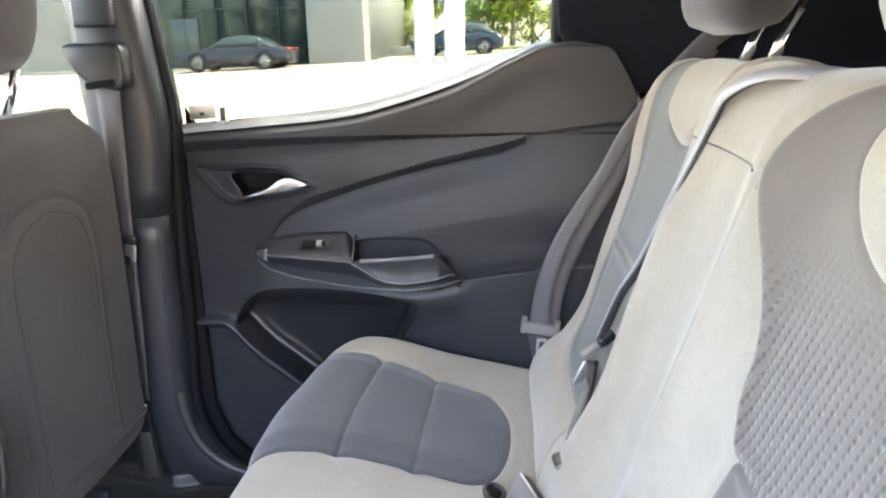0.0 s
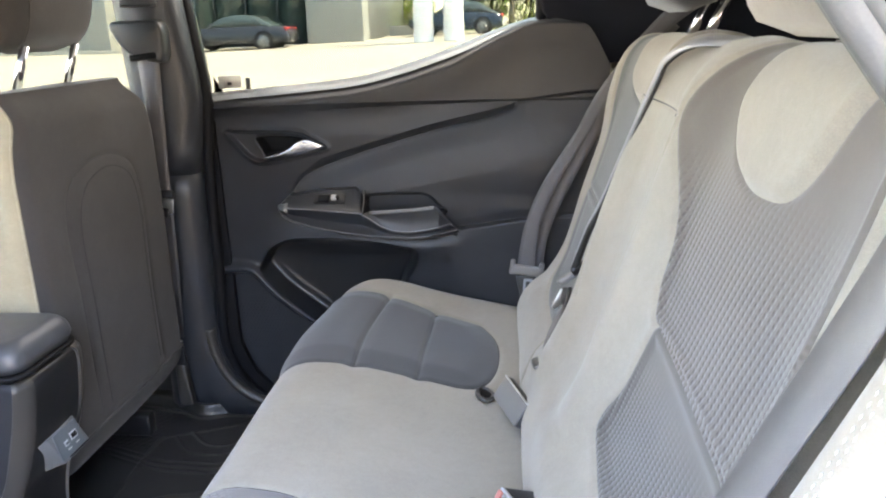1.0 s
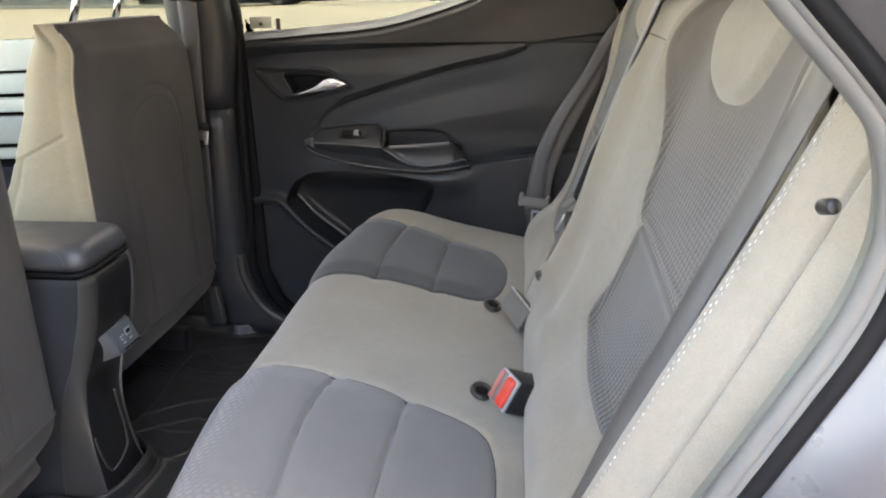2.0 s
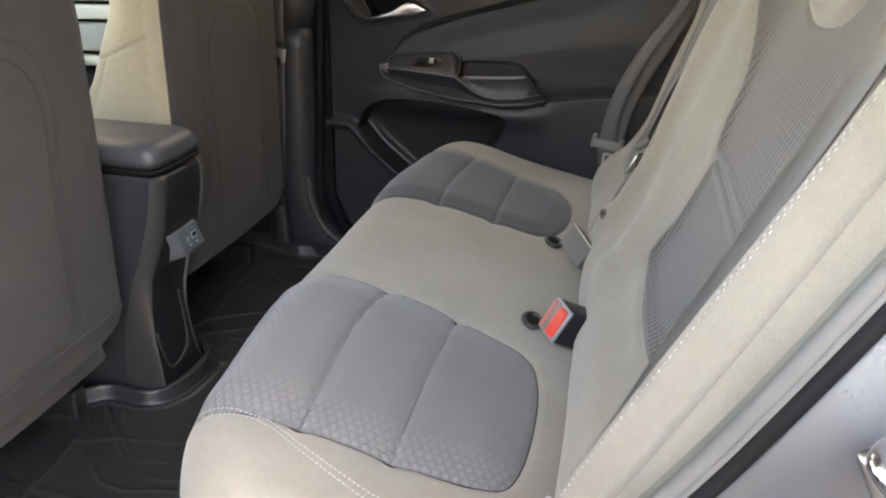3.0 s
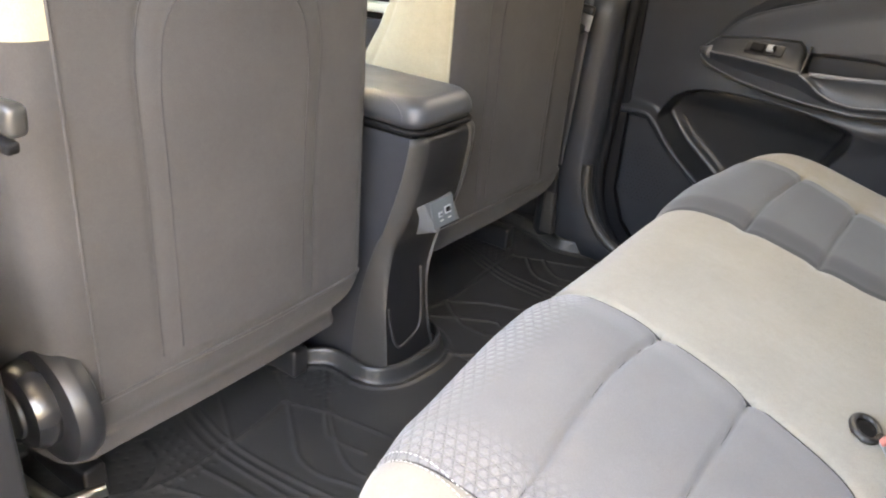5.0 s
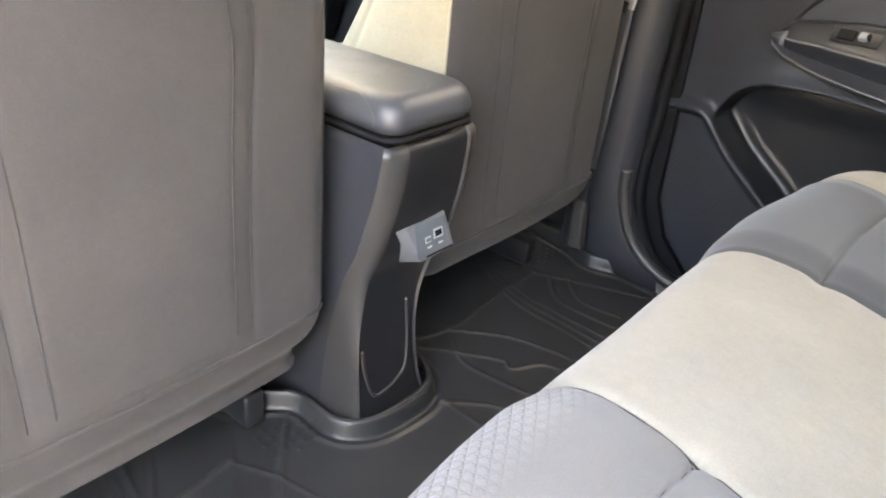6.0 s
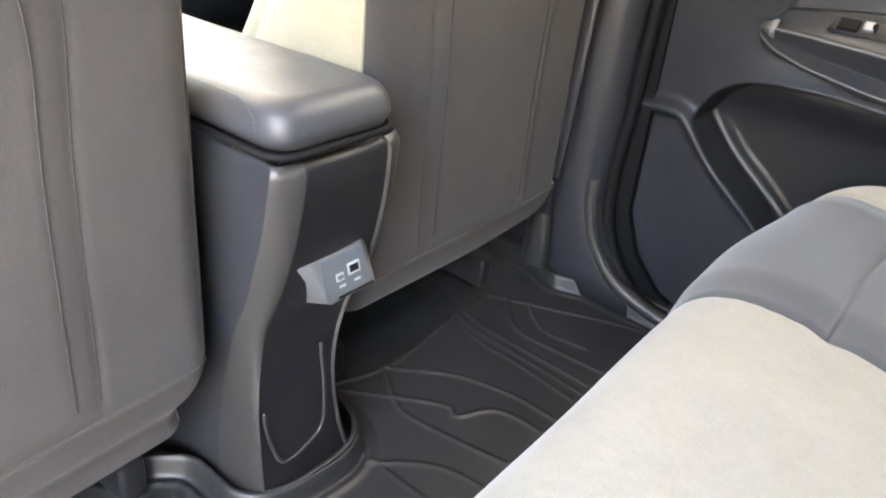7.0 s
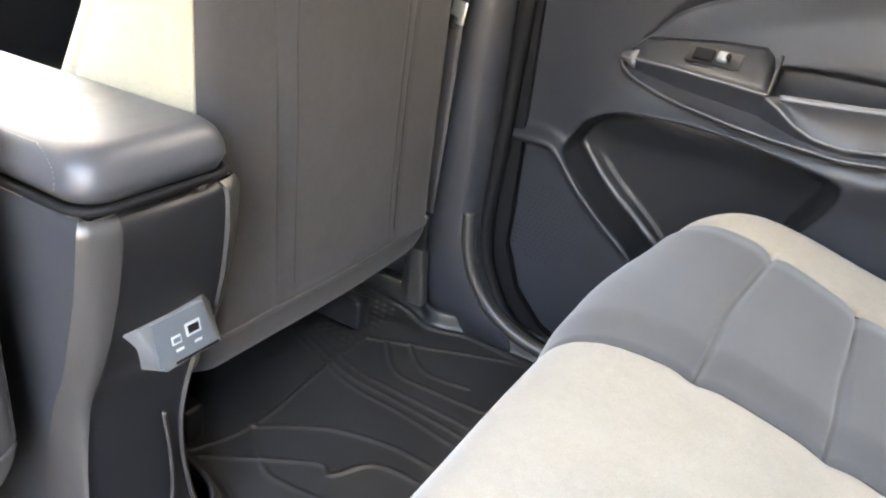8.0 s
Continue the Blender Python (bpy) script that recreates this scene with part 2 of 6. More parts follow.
def spline(ctrl, n=8, closed=False):
    """A smooth line through control points."""
    c = np.asarray(ctrl, float)
    k = len(c)
    out = []
    for i in range(k if closed else k - 1):
        p = [c[(i + j) % k] if closed else c[min(max(i + j, 0), k - 1)] for j in (-1, 0, 1, 2)]
        for s in np.arange(n) / n:
            out.append(0.5 * (2 * p[1] + (p[2] - p[0]) * s + (2 * p[0] - 5 * p[1] + 4 * p[2] - p[3]) * s * s + (3 * p[1] - p[0] - 3 * p[2] + p[3]) * s**3))
    if not closed:
        out.append(c[-1])
    return np.array(out)


def even(line, n):
    """n points at even steps along a line."""
    line = np.asarray(line, float)
    d = np.r_[0, np.cumsum(np.linalg.norm(np.diff(line, axis=0), axis=1))]
    s = np.linspace(0, d[-1], n)
    return np.stack([np.interp(s, d, line[:, i]) for i in range(line.shape[1])], 1)


def reach(line, closed=False):
    """The distance of points from a line in the plane; inside a closed one it is negative."""
    q = np.asarray(line, float)
    a, b = (q, np.roll(q, -1, 0)) if closed else (q[:-1], q[1:])
    lo, hi = q.min(0), q.max(0)

    def f(p):
        p = np.asarray(p, float)
        box = np.maximum(np.maximum(lo - p, p - hi), 0)
        d = np.hypot(*box.T) + 0.02
        near = np.nonzero(d < 0.08)[0]
        if len(near):
            w = p[near]
            best = np.full(len(w), 9.0)
            inside = np.zeros(len(w), bool)
            for s, e in zip(a, b):
                v = e - s
                k = np.clip(((w - s) @ v) / max(v @ v, 1e-12), 0, 1)
                best = np.minimum(best, np.hypot(*(w - s - k[:, None] * v).T))
                if closed:
                    cross = (s[1] > w[:, 1]) != (e[1] > w[:, 1])
                    x = s[0] + (w[:, 1] - s[1]) * v[0] / (v[1] if abs(v[1]) > 1e-12 else 1e-12)
                    inside ^= cross & (w[:, 0] < x)
            d[near] = np.where(inside, -best, best)
        return d

    return f


def smooth(x, lo, hi):
    s = np.clip((np.asarray(x, float) - lo) / (hi - lo), 0, 1)
    return s * s * (3 - 2 * s)


def groove(d, width):
    return np.exp(-((d / width) ** 2))


def tri_grid(a0, a1, na, b0, b1, nb):
    A, B = np.meshgrid(np.linspace(a0, a1, na), np.linspace(b0, b1, nb), indexing="ij")
    i = np.arange(na * nb).reshape(na, nb)
    p, q, r, s = i[:-1, :-1].ravel(), i[1:, :-1].ravel(), i[1:, 1:].ravel(), i[:-1, 1:].ravel()
    return np.stack([A.ravel(), B.ravel()], 1), np.concatenate([np.stack([p, q, r], 1), np.stack([p, r, s], 1)])


def split(V, T, f):
    """Cuts the triangles of a flat sheet along f = 0."""
    s = f(V)
    s = np.where(np.abs(s) < 1e-6, 1e-6, s)
    neg = s < 0
    n = neg[T].sum(1)
    keep, cutme = T[(n == 0) | (n == 3)], T[(n == 1) | (n == 2)]
    more, made, tris = [], {}, []

    def between(i, j):
        key = (min(i, j), max(i, j))
        if key not in made:
            k = s[i] / (s[i] - s[j])
            made[key] = len(V) + len(more)
            more.append(V[i] + k * (V[j] - V[i]))
        return made[key]

    for t in cutme:
        lone = [i for i in range(3) if neg[t[i]] == (neg[t].sum() == 1)][0]
        a, b, c = (int(t[(lone + j) % 3]) for j in range(3))
        ab, ac = between(a, b), between(a, c)
        tris += [(a, ab, ac), (ab, b, c), (ab, c, ac)]
    if more:
        V, keep = np.concatenate([V, np.array(more)]), np.concatenate([keep, np.array(tris)])
    return V, keep


def cover(V, T, place, zones, parent, flip=False):
    """Lays a flat sheet into the world and parts it by zones: (name, material, test or None, label)."""
    P = place(V)
    mid = V[T].mean(1)
    left = np.ones(len(T), bool)
    obs = []
    for name, material, test, label in zones:
        mine = left if test is None else left & (test(mid) < 0)
        left = left & ~mine
        if name and mine.any():
            used, inv = np.unique(T[mine], return_inverse=True)
            f = inv.reshape(-1, 3)
            obs.append(raw(name, P[used], f[:, ::-1] if flip else f, material, parent, label))
    return obs


def tube(name, line, radius, material, parent=None, sides=8, label="", closed=False):
    line = np.asarray(line, float)
    n = len(line)
    r = np.broadcast_to(radius, (n,))
    tan = np.gradient(line, axis=0)
    tan /= np.linalg.norm(tan, axis=1)[:, None] + 1e-12
    ref = np.array([0.0, 0.0, 1.0]) if abs(tan[0][2]) < 0.9 else np.array([1.0, 0, 0])
    u = np.cross(tan[0], ref)
    verts = []
    for i in range(n):
        u = u - (u @ tan[i]) * tan[i]
        u /= np.linalg.norm(u)
        w = np.cross(tan[i], u)
        for k in range(sides):
            g = 2 * math.pi * k / sides
            verts.append(line[i] + r[i] * (math.cos(g) * u + math.sin(g) * w))
    faces = [(i * sides + k, i * sides + (k + 1) % sides, (i + 1) * sides + (k + 1) % sides, (i + 1) * sides + k) for i in range(n - 1) for k in range(sides)]
    faces += [tuple(range(sides))[::-1], tuple((n - 1) * sides + k for k in range(sides))]
    return raw(name, verts, faces, material, parent, label)


def ribbon(name, line, across, width, thick, material, parent=None, label=""):
    """A band with rounded edges along a line; across: its direction of width at each point."""
    line, across = np.asarray(line, float), np.broadcast_to(np.asarray(across, float), (len(line), 3)).copy()
    tan = np.gradient(line, axis=0)
    tan /= np.linalg.norm(tan, axis=1)[:, None]
    across -= (across * tan).sum(1)[:, None] * tan
    across /= np.linalg.norm(across, axis=1)[:, None]
    nor = np.cross(tan, across)
    w = np.broadcast_to(width, (len(line),))
    prof = [(-0.5, 0), (-0.485, 0.5), (-0.2, 0.42), (0.2, 0.42), (0.485, 0.5), (0.5, 0), (0.485, -0.5), (-0.485, -0.5)]
    m = len(prof)
    verts = [line[i] + a * w[i] * across[i] + b * thick * nor[i] for i in range(len(line)) for a, b in prof]
    faces = [(i * m + k, i * m + (k + 1) % m, (i + 1) * m + (k + 1) % m, (i + 1) * m + k) for i in range(len(line) - 1) for k in range(m)]
    faces += [tuple(range(m))[::-1], tuple((len(line) - 1) * m + k for k in range(m))]
    return raw(name, verts, faces, material, parent, label)


def loft(name, rings, material, parent=None, label="", caps=True):
    m = len(rings[0])
    verts = [p for r in rings for p in r]
    faces = [(i * m + k, i * m + (k + 1) % m, (i + 1) * m + (k + 1) % m, (i + 1) * m + k) for i in range(len(rings) - 1) for k in range(m)]
    if caps:
        faces += [tuple(range(m))[::-1], tuple((len(rings) - 1) * m + k for k in range(m))]
    return raw(name, verts, faces, material, parent, label)


def block(name, size, at, material, parent=None, bevel=0.004, rot=(0, 0, 0), label="", seg=3, taper=None):
    """A box with rounded edges. taper: (x, y) scale of its top."""
    bm = bmesh.new()
    bmesh.ops.create_cube(bm, size=1)
    for v in bm.verts:
        k = taper if taper and v.co.z > 0 else (1, 1)
        v.co = Vector((v.co.x * size[0] * k[0], v.co.y * size[1] * k[1], v.co.z * size[2]))
    if bevel:
        bmesh.ops.bevel(bm, geom=bm.edges[:], offset=min(bevel, min(size) * 0.48), segments=seg, profile=0.5, affect="EDGES")
    bm.transform(pose(*at, *rot))
    return part(name, bm, material, parent, label)


def disc(name, radius, depth, at, material, parent=None, rot=(0, 0, 0), bevel=0.002, label="", seg=40, top=1.0):
    bm = bmesh.new()
    bmesh.ops.create_cone(bm, cap_ends=True, segments=seg, radius1=radius, radius2=radius * top, depth=depth)
    if bevel:
        rim = [e for e in bm.edges if e.calc_face_angle(0) > 0.8]
        bmesh.ops.bevel(bm, geom=rim, offset=bevel, segments=2, profile=0.5, affect="EDGES")
    bm.transform(pose(*at, *rot))
    return part(name, bm, material, parent, label)


def slab(name, outline, z0, z1, material, parent=None, bevel=0.0, label="", axes="xy"):
    """An outline pushed through a thickness. axes: the plane of the outline; z0, z1 along the third axis."""
    bm = bmesh.new()
    third = ({0, 1, 2} - {"xyz".index(axes[0]), "xyz".index(axes[1])}).pop()

    def at(p, h):
        c = [0, 0, 0]
        c["xyz".index(axes[0])], c["xyz".index(axes[1])], c[third] = p[0], p[1], h
        return c

    lo, hi = [bm.verts.new(at(p, z0)) for p in outline], [bm.verts.new(at(p, z1)) for p in outline]
    bm.faces.new(lo)
    bm.faces.new(hi)
    k = len(outline)
    for i in range(k):
        bm.faces.new((lo[i], lo[(i + 1) % k], hi[(i + 1) % k], hi[i]))
    bmesh.ops.recalc_face_normals(bm, faces=bm.faces[:])
    if bevel:
        rim = [e for e in bm.edges if e.calc_face_angle(0) > 1.0]
        bmesh.ops.bevel(bm, geom=rim, offset=bevel, segments=3, profile=0.5, affect="EDGES")
    return part(name, bm, material, parent, label)


def stitches(name, line, parent, step=0.006, length=0.0042, radius=0.0007, material=None):
    """A row of short thread stitches along a line, as one seam."""
    line = np.asarray(line, float)
    d = np.r_[0, np.cumsum(np.linalg.norm(np.diff(line, axis=0), axis=1))]
    verts, faces = [], []
    for s in np.arange(0, d[-1] - length, step):
        p, q = (np.array([np.interp(x, d, line[:, i]) for i in range(3)]) for x in (s, s + length))
        t = (q - p) / (np.linalg.norm(q - p) + 1e-12)
        u = np.cross(t, (0, 0, 1.0))
        u /= np.linalg.norm(u) + 1e-9
        w = np.cross(t, u)
        m = (p + q) / 2
        b = len(verts)
        verts += [p] + [m + radius * (math.cos(g) * u + math.sin(g) * w) for g in np.arange(5) * 2 * math.pi / 5] + [q]
        faces += [(b, b + 1 + (k + 1) % 5, b + 1 + k) for k in range(5)] + [(b + 6, b + 1 + k, b + 1 + (k + 1) % 5) for k in range(5)]
    return raw(name, verts, faces, material or THREAD, parent)


C = -0.02                                       # the car's middle, across


# ---- the car's shell ----
def car_floor():
    bm = bmesh.new()
    bmesh.ops.create_grid(bm, x_segments=40, y_segments=24, size=0.5)
    for v in bm.verts:
        v.co = Vector((v.co.x * 2.9 - 0.45, v.co.y * 1.30 + C, 0.355 - 0.03 * v.co.x))
    ob = part("floor", bm, CARPET)
    tagged(ob, "black carpeted floor pan of the car", "floor", kind="structure")
    mod = ob.modifiers.new("thick", "SOLIDIFY")
    mod.thickness = 0.03


def headliner():
    V, T = tri_grid(-1.0, 0.95, 30, -0.66, 0.62, 24)
    def place(v):
        x, y = v.T
        u = (y - C) / 0.64
        return np.stack([x, y, 1.52 - 0.10 * u**4 - 0.05 * ((x + 0.1) / 1.0) ** 2], 1)
    P = place(V)
    n = len(V)
    Q = P + np.array((0, 0, 0.05))
    raw("ceiling", np.concatenate([P, Q]), np.concatenate([T[:, ::-1], T + n]), HEADLINER)
    tagged(bpy.data.objects["ceiling"], "light grey cloth headliner under the car roof", "ceiling", kind="structure")


def wall_panel(name, outline, y0, y1, material, label, category="panel"):
    return tagged(slab(name, outline, y0, y1, material, None, 0.006, axes="xz"), label, category, kind="structure")


def shell():
    car_floor()
    headliner()
    # far side
    wall_panel("wall_far_sill", [(-1.9, 0.30), (0.95, 0.30), (0.95, 0.40), (-1.9, 0.40)], 0.60, 0.68, PLASTIC_DARK, "black plastic door sill of the car", "sill")
    # The pale greens carry the sunlight on this door's trim.
    fd = thing("door_3", (-1.2, 0.64, 0.42), "front car door trim, sunlight put into pale grey-green, with dark grooves", "car door", kind="structure")
    for name, z0, z1, y, m in (("lower_trim", 0.365, 0.775, 0.625, PLASTIC), ("ledge", 0.795, 0.818, 0.612, SUNLIT), ("insert", 0.830, 0.898, 0.622, SUNLIT_MID), ("grab_strip", 0.908, 0.940, 0.606, SUNLIT), ("middle_trim", 0.950, 0.996, 0.620, SUNLIT), ("upper_trim", 1.003, 1.072, 0.612, SUNLIT)):
        slab(name, [(-1.75, z0 - 0.03), (-1.2, z0), (-0.675, z0 + 0.02), (-0.675, z1 + 0.02), (-1.2, z1), (-1.75, z1 - 0.03)], y, 0.668, m, fd, 0.004, axes="xz")
    slab("backing", [(-1.75, 0.42), (-0.675, 0.42), (-0.675, 1.06), (-1.75, 1.02)], 0.640, 0.662, SEAL, fd, axes="xz")
    fw = thing("window_2", (-1.2, 0.645, 1.05), "clear side window of the front car door", "window", kind="structure")
    slab("pane", [(-1.72, 0.99), (-0.665, 1.06), (-0.665, 1.42), (-1.08, 1.42)], 0.640, 0.644, CLEAR, fw, axes="xz").visible_shadow = False
    wall_panel("wall_far_quarter", [(0.30, 0.40), (0.95, 0.40), (0.95, 1.45), (0.20, 1.45), (0.168, 1.30), (0.172, 1.235), (0.30, 1.10)], 0.585, 0.66, QUARTER, "dark plastic rear quarter trim", "panel")
    wall_panel("wall_far_rail", [(-1.15, 1.40), (0.20, 1.40), (0.20, 1.47), (-1.0, 1.47)], 0.57, 0.66, PLASTIC_DARK, "dark roof rail above the windows", "trim")
    # near side
    wall_panel("wall_near_sill", [(-1.9, 0.28), (0.0, 0.28), (0.0, 0.385), (-1.9, 0.385)], -0.74, -0.645, PLASTIC_DARK, "black plastic door sill of the car", "sill")
    wall_panel("wall_near_front_door", [(-1.75, 0.40), (-0.69, 0.40), (-0.69, 1.06), (-1.75, 1.04)], -0.72, -0.66, PLASTIC, "dark plastic front door trim", "door")
    wall_panel("wall_near_rail", [(-1.15, 1.42), (0.20, 1.42), (0.20, 1.49), (-1.0, 1.49)], -0.70, -0.61, PLASTIC_DARK, "dark roof rail above the door opening", "trim")
    wall_panel("wall_near_pillar", [(-0.70, 0.385), (-0.52, 0.385), (-0.495, 0.55), (-0.50, 0.74), (-0.53, 0.775), (-0.575, 0.80), (-0.575, 1.05), (-0.60, 1.45), (-0.70, 1.45)], -0.70, -0.648, PLASTIC_DARK, "dark plastic centre pillar trim", "pillar")
    # behind and ahead
    b = slab("wall_rear", [(-0.68, 0.35), (0.64, 0.35), (0.64, 1.50), (-0.68, 1.50)], 0.93, 0.97, QUARTER, None, axes="yz")
    tagged(b, "dark tailgate trim behind the rear seat", "tailgate", kind="structure")
    b = slab("wall_firewall", [(-0.68, 0.35), (0.64, 0.35), (0.64, 0.99), (-0.68, 0.99)], -1.74, -1.70, PLASTIC_DARK, None, axes="yz")
    tagged(b, "dark bulkhead under the dashboard", "panel", kind="structure")
    dash = thing("dashboard", (-1.45, C, 0.7), "black plastic dashboard ahead of the front seats", "dashboard")
    prof = spline([(-1.72, 0.98), (-1.50, 1.01), (-1.36, 0.97), (-1.33, 0.88), (-1.38, 0.74), (-1.45, 0.62), (-1.72, 0.58)], 6)
    rings = [[(x + 0.05 * ((y - C) / 0.63) ** 2, y, z) for x, z in prof] for y in np.linspace(C - 0.63, C + 0.63, 25)]
    loft("body", rings, PLASTIC_DARK, dash)
    wheel = thing("steering_wheel", (-1.2, -0.34, 0.88), "black steering wheel of the car", "steering wheel")
    ang = np.linspace(0, 2 * math.pi, 49)
    tube("rim", [(-1.20 - 0.07 * math.sin(g), -0.34 + 0.18 * math.cos(g), 0.90 + 0.165 * math.sin(g)) for g in ang], 0.015, LEATHER, wheel, 10)
    disc("hub", 0.07, 0.05, (-1.22, -0.34, 0.88), PLASTIC_DARK, wheel, (0, -68, 0), 0.012)
    for g in (radians(0), radians(180), radians(270)):
        tube("spoke", [(-1.215, -0.34, 0.885), (-1.20 - 0.07 * math.sin(g), -0.34 + 0.175 * math.cos(g), 0.90 + 0.16 * math.sin(g))], 0.012, PLASTIC_DARK, wheel, 8)
    tube("column", [(-1.22, -0.34, 0.88), (-1.42, -0.34, 0.80)], 0.035, PLASTIC_DARK, wheel, 12)
    # windscreen and its pillars
    ws = thing("window_screen", (-1.4, C, 1.25), "clear sloping windscreen of the car", "window", kind="structure")
    pane = raw("pane", [(-1.72, C - 0.62, 1.0), (-1.72, C + 0.62, 1.0), (-1.0, C + 0.56, 1.50), (-1.0, C - 0.56, 1.50),
                        (-1.724, C - 0.62, 1.006), (-1.724, C + 0.62, 1.006), (-1.004, C + 0.56, 1.506), (-1.004, C - 0.56, 1.506)],
               [(0, 1, 2, 3), (7, 6, 5, 4), (0, 4, 5, 1), (1, 5, 6, 2), (2, 6, 7, 3), (3, 7, 4, 0)], WINDSHIELD, ws, smooth=False)
    for s in (-1, 1):
        tagged(tube("windscreen_pillar", [(-1.72, C + s * 0.64, 1.0), (-1.35, C + s * 0.62, 1.27), (-1.0, C + s * 0.59, 1.48)], 0.04, HEADLINER, None, 10), "light grey trim of the windscreen pillar", "pillar", kind="structure")


# ---- far rear door ----
def door_y(x):
    return 0.585 - 0.07 * (x + 0.1)


POCKET = spline([(-0.434, 0.709), (-0.427, 0.729), (-0.405, 0.757), (-0.363, 0.777), (-0.284, 0.783), (-0.208, 0.780), (-0.13, 0.772), (-0.092, 0.766), (-0.080, 0.754), (-0.087, 0.723), (-0.106, 0.688), (-0.14, 0.62), (-0.21, 0.52), (-0.27, 0.558), (-0.325, 0.604), (-0.385, 0.650), (-0.425, 0.692)], 6, True)
HOLE = spline([(-0.420, 0.998), (-0.37, 1.001), (-0.325, 0.998), (-0.300, 0.986), (-0.288, 0.978), (-0.31, 0.969), (-0.35, 0.963), (-0.398, 0.958), (-0.408, 0.972)], 5, True)
WELL = spline([(-0.192, 0.868), (-0.180, 0.880), (-0.113, 0.885), (-0.067, 0.884), (-0.048, 0.876), (-0.034, 0.862), (-0.020, 0.842), (-0.10, 0.832), (-0.185, 0.835)], 5, True)
BEZEL = spline([(-0.486, 1.012), (-0.45, 1.014), (-0.335, 1.012), (-0.30, 1.000), (-0.263, 0.979), (-0.30, 0.966), (-0.40, 0.946), (-0.435, 0.955), (-0.462, 0.982)], 6, True)
INSERT_D = spline([(0.142, 1.070), (0.120, 1.055), (0.072, 1.038), (-0.048, 1.010), (-0.172, 0.974), (-0.281, 0.936), (-0.322, 0.914), (-0.345, 0.887), (-0.350, 0.870), (-0.30, 0.815), (-0.16, 0.798), (-0.05, 0.803), (0.008, 0.813), (0.091, 0.827), (0.176, 0.841), (0.36, 0.870), (0.36, 1.070)], 6, True)
SWOOSH = ((-0.36, 0.88), (-0.34, 0.912), (-0.279, 0.956), (-0.171, 0.988), (-0.047, 1.025), (0.072, 1.052), (0.142, 1.071), (0.4, 1.071))
LINE_1 = ((-0.6, 1.058), (-0.503, 1.061), (-0.421, 1.065), (-0.208, 1.070), (0.139, 1.074), (0.4, 1.076))
LINE_2 = ((-0.6, 1.036), (-0.50, 1.040), (-0.314, 1.053), (-0.106, 1.062), (0.091, 1.069), (0.139, 1.0725), (0.4, 1.0745))
RIDGE = spline([(-0.54, 0.703), (-0.50, 0.709), (-0.462, 0.710), (-0.441, 0.698), (-0.400, 0.655), (-0.345, 0.612), (-0.25, 0.543)], 8)
SILL = spline([(-0.56, 1.082), (-0.493, 1.088), (-0.362, 1.098), (-0.205, 1.113), (-0.103, 1.136), (-0.004, 1.167), (0.092, 1.203), (0.165, 1.222), (0.25, 1.222)], 8)


def knots(line, x):
    return np.interp(x, [k[0] for k in line], [k[1] for k in line])


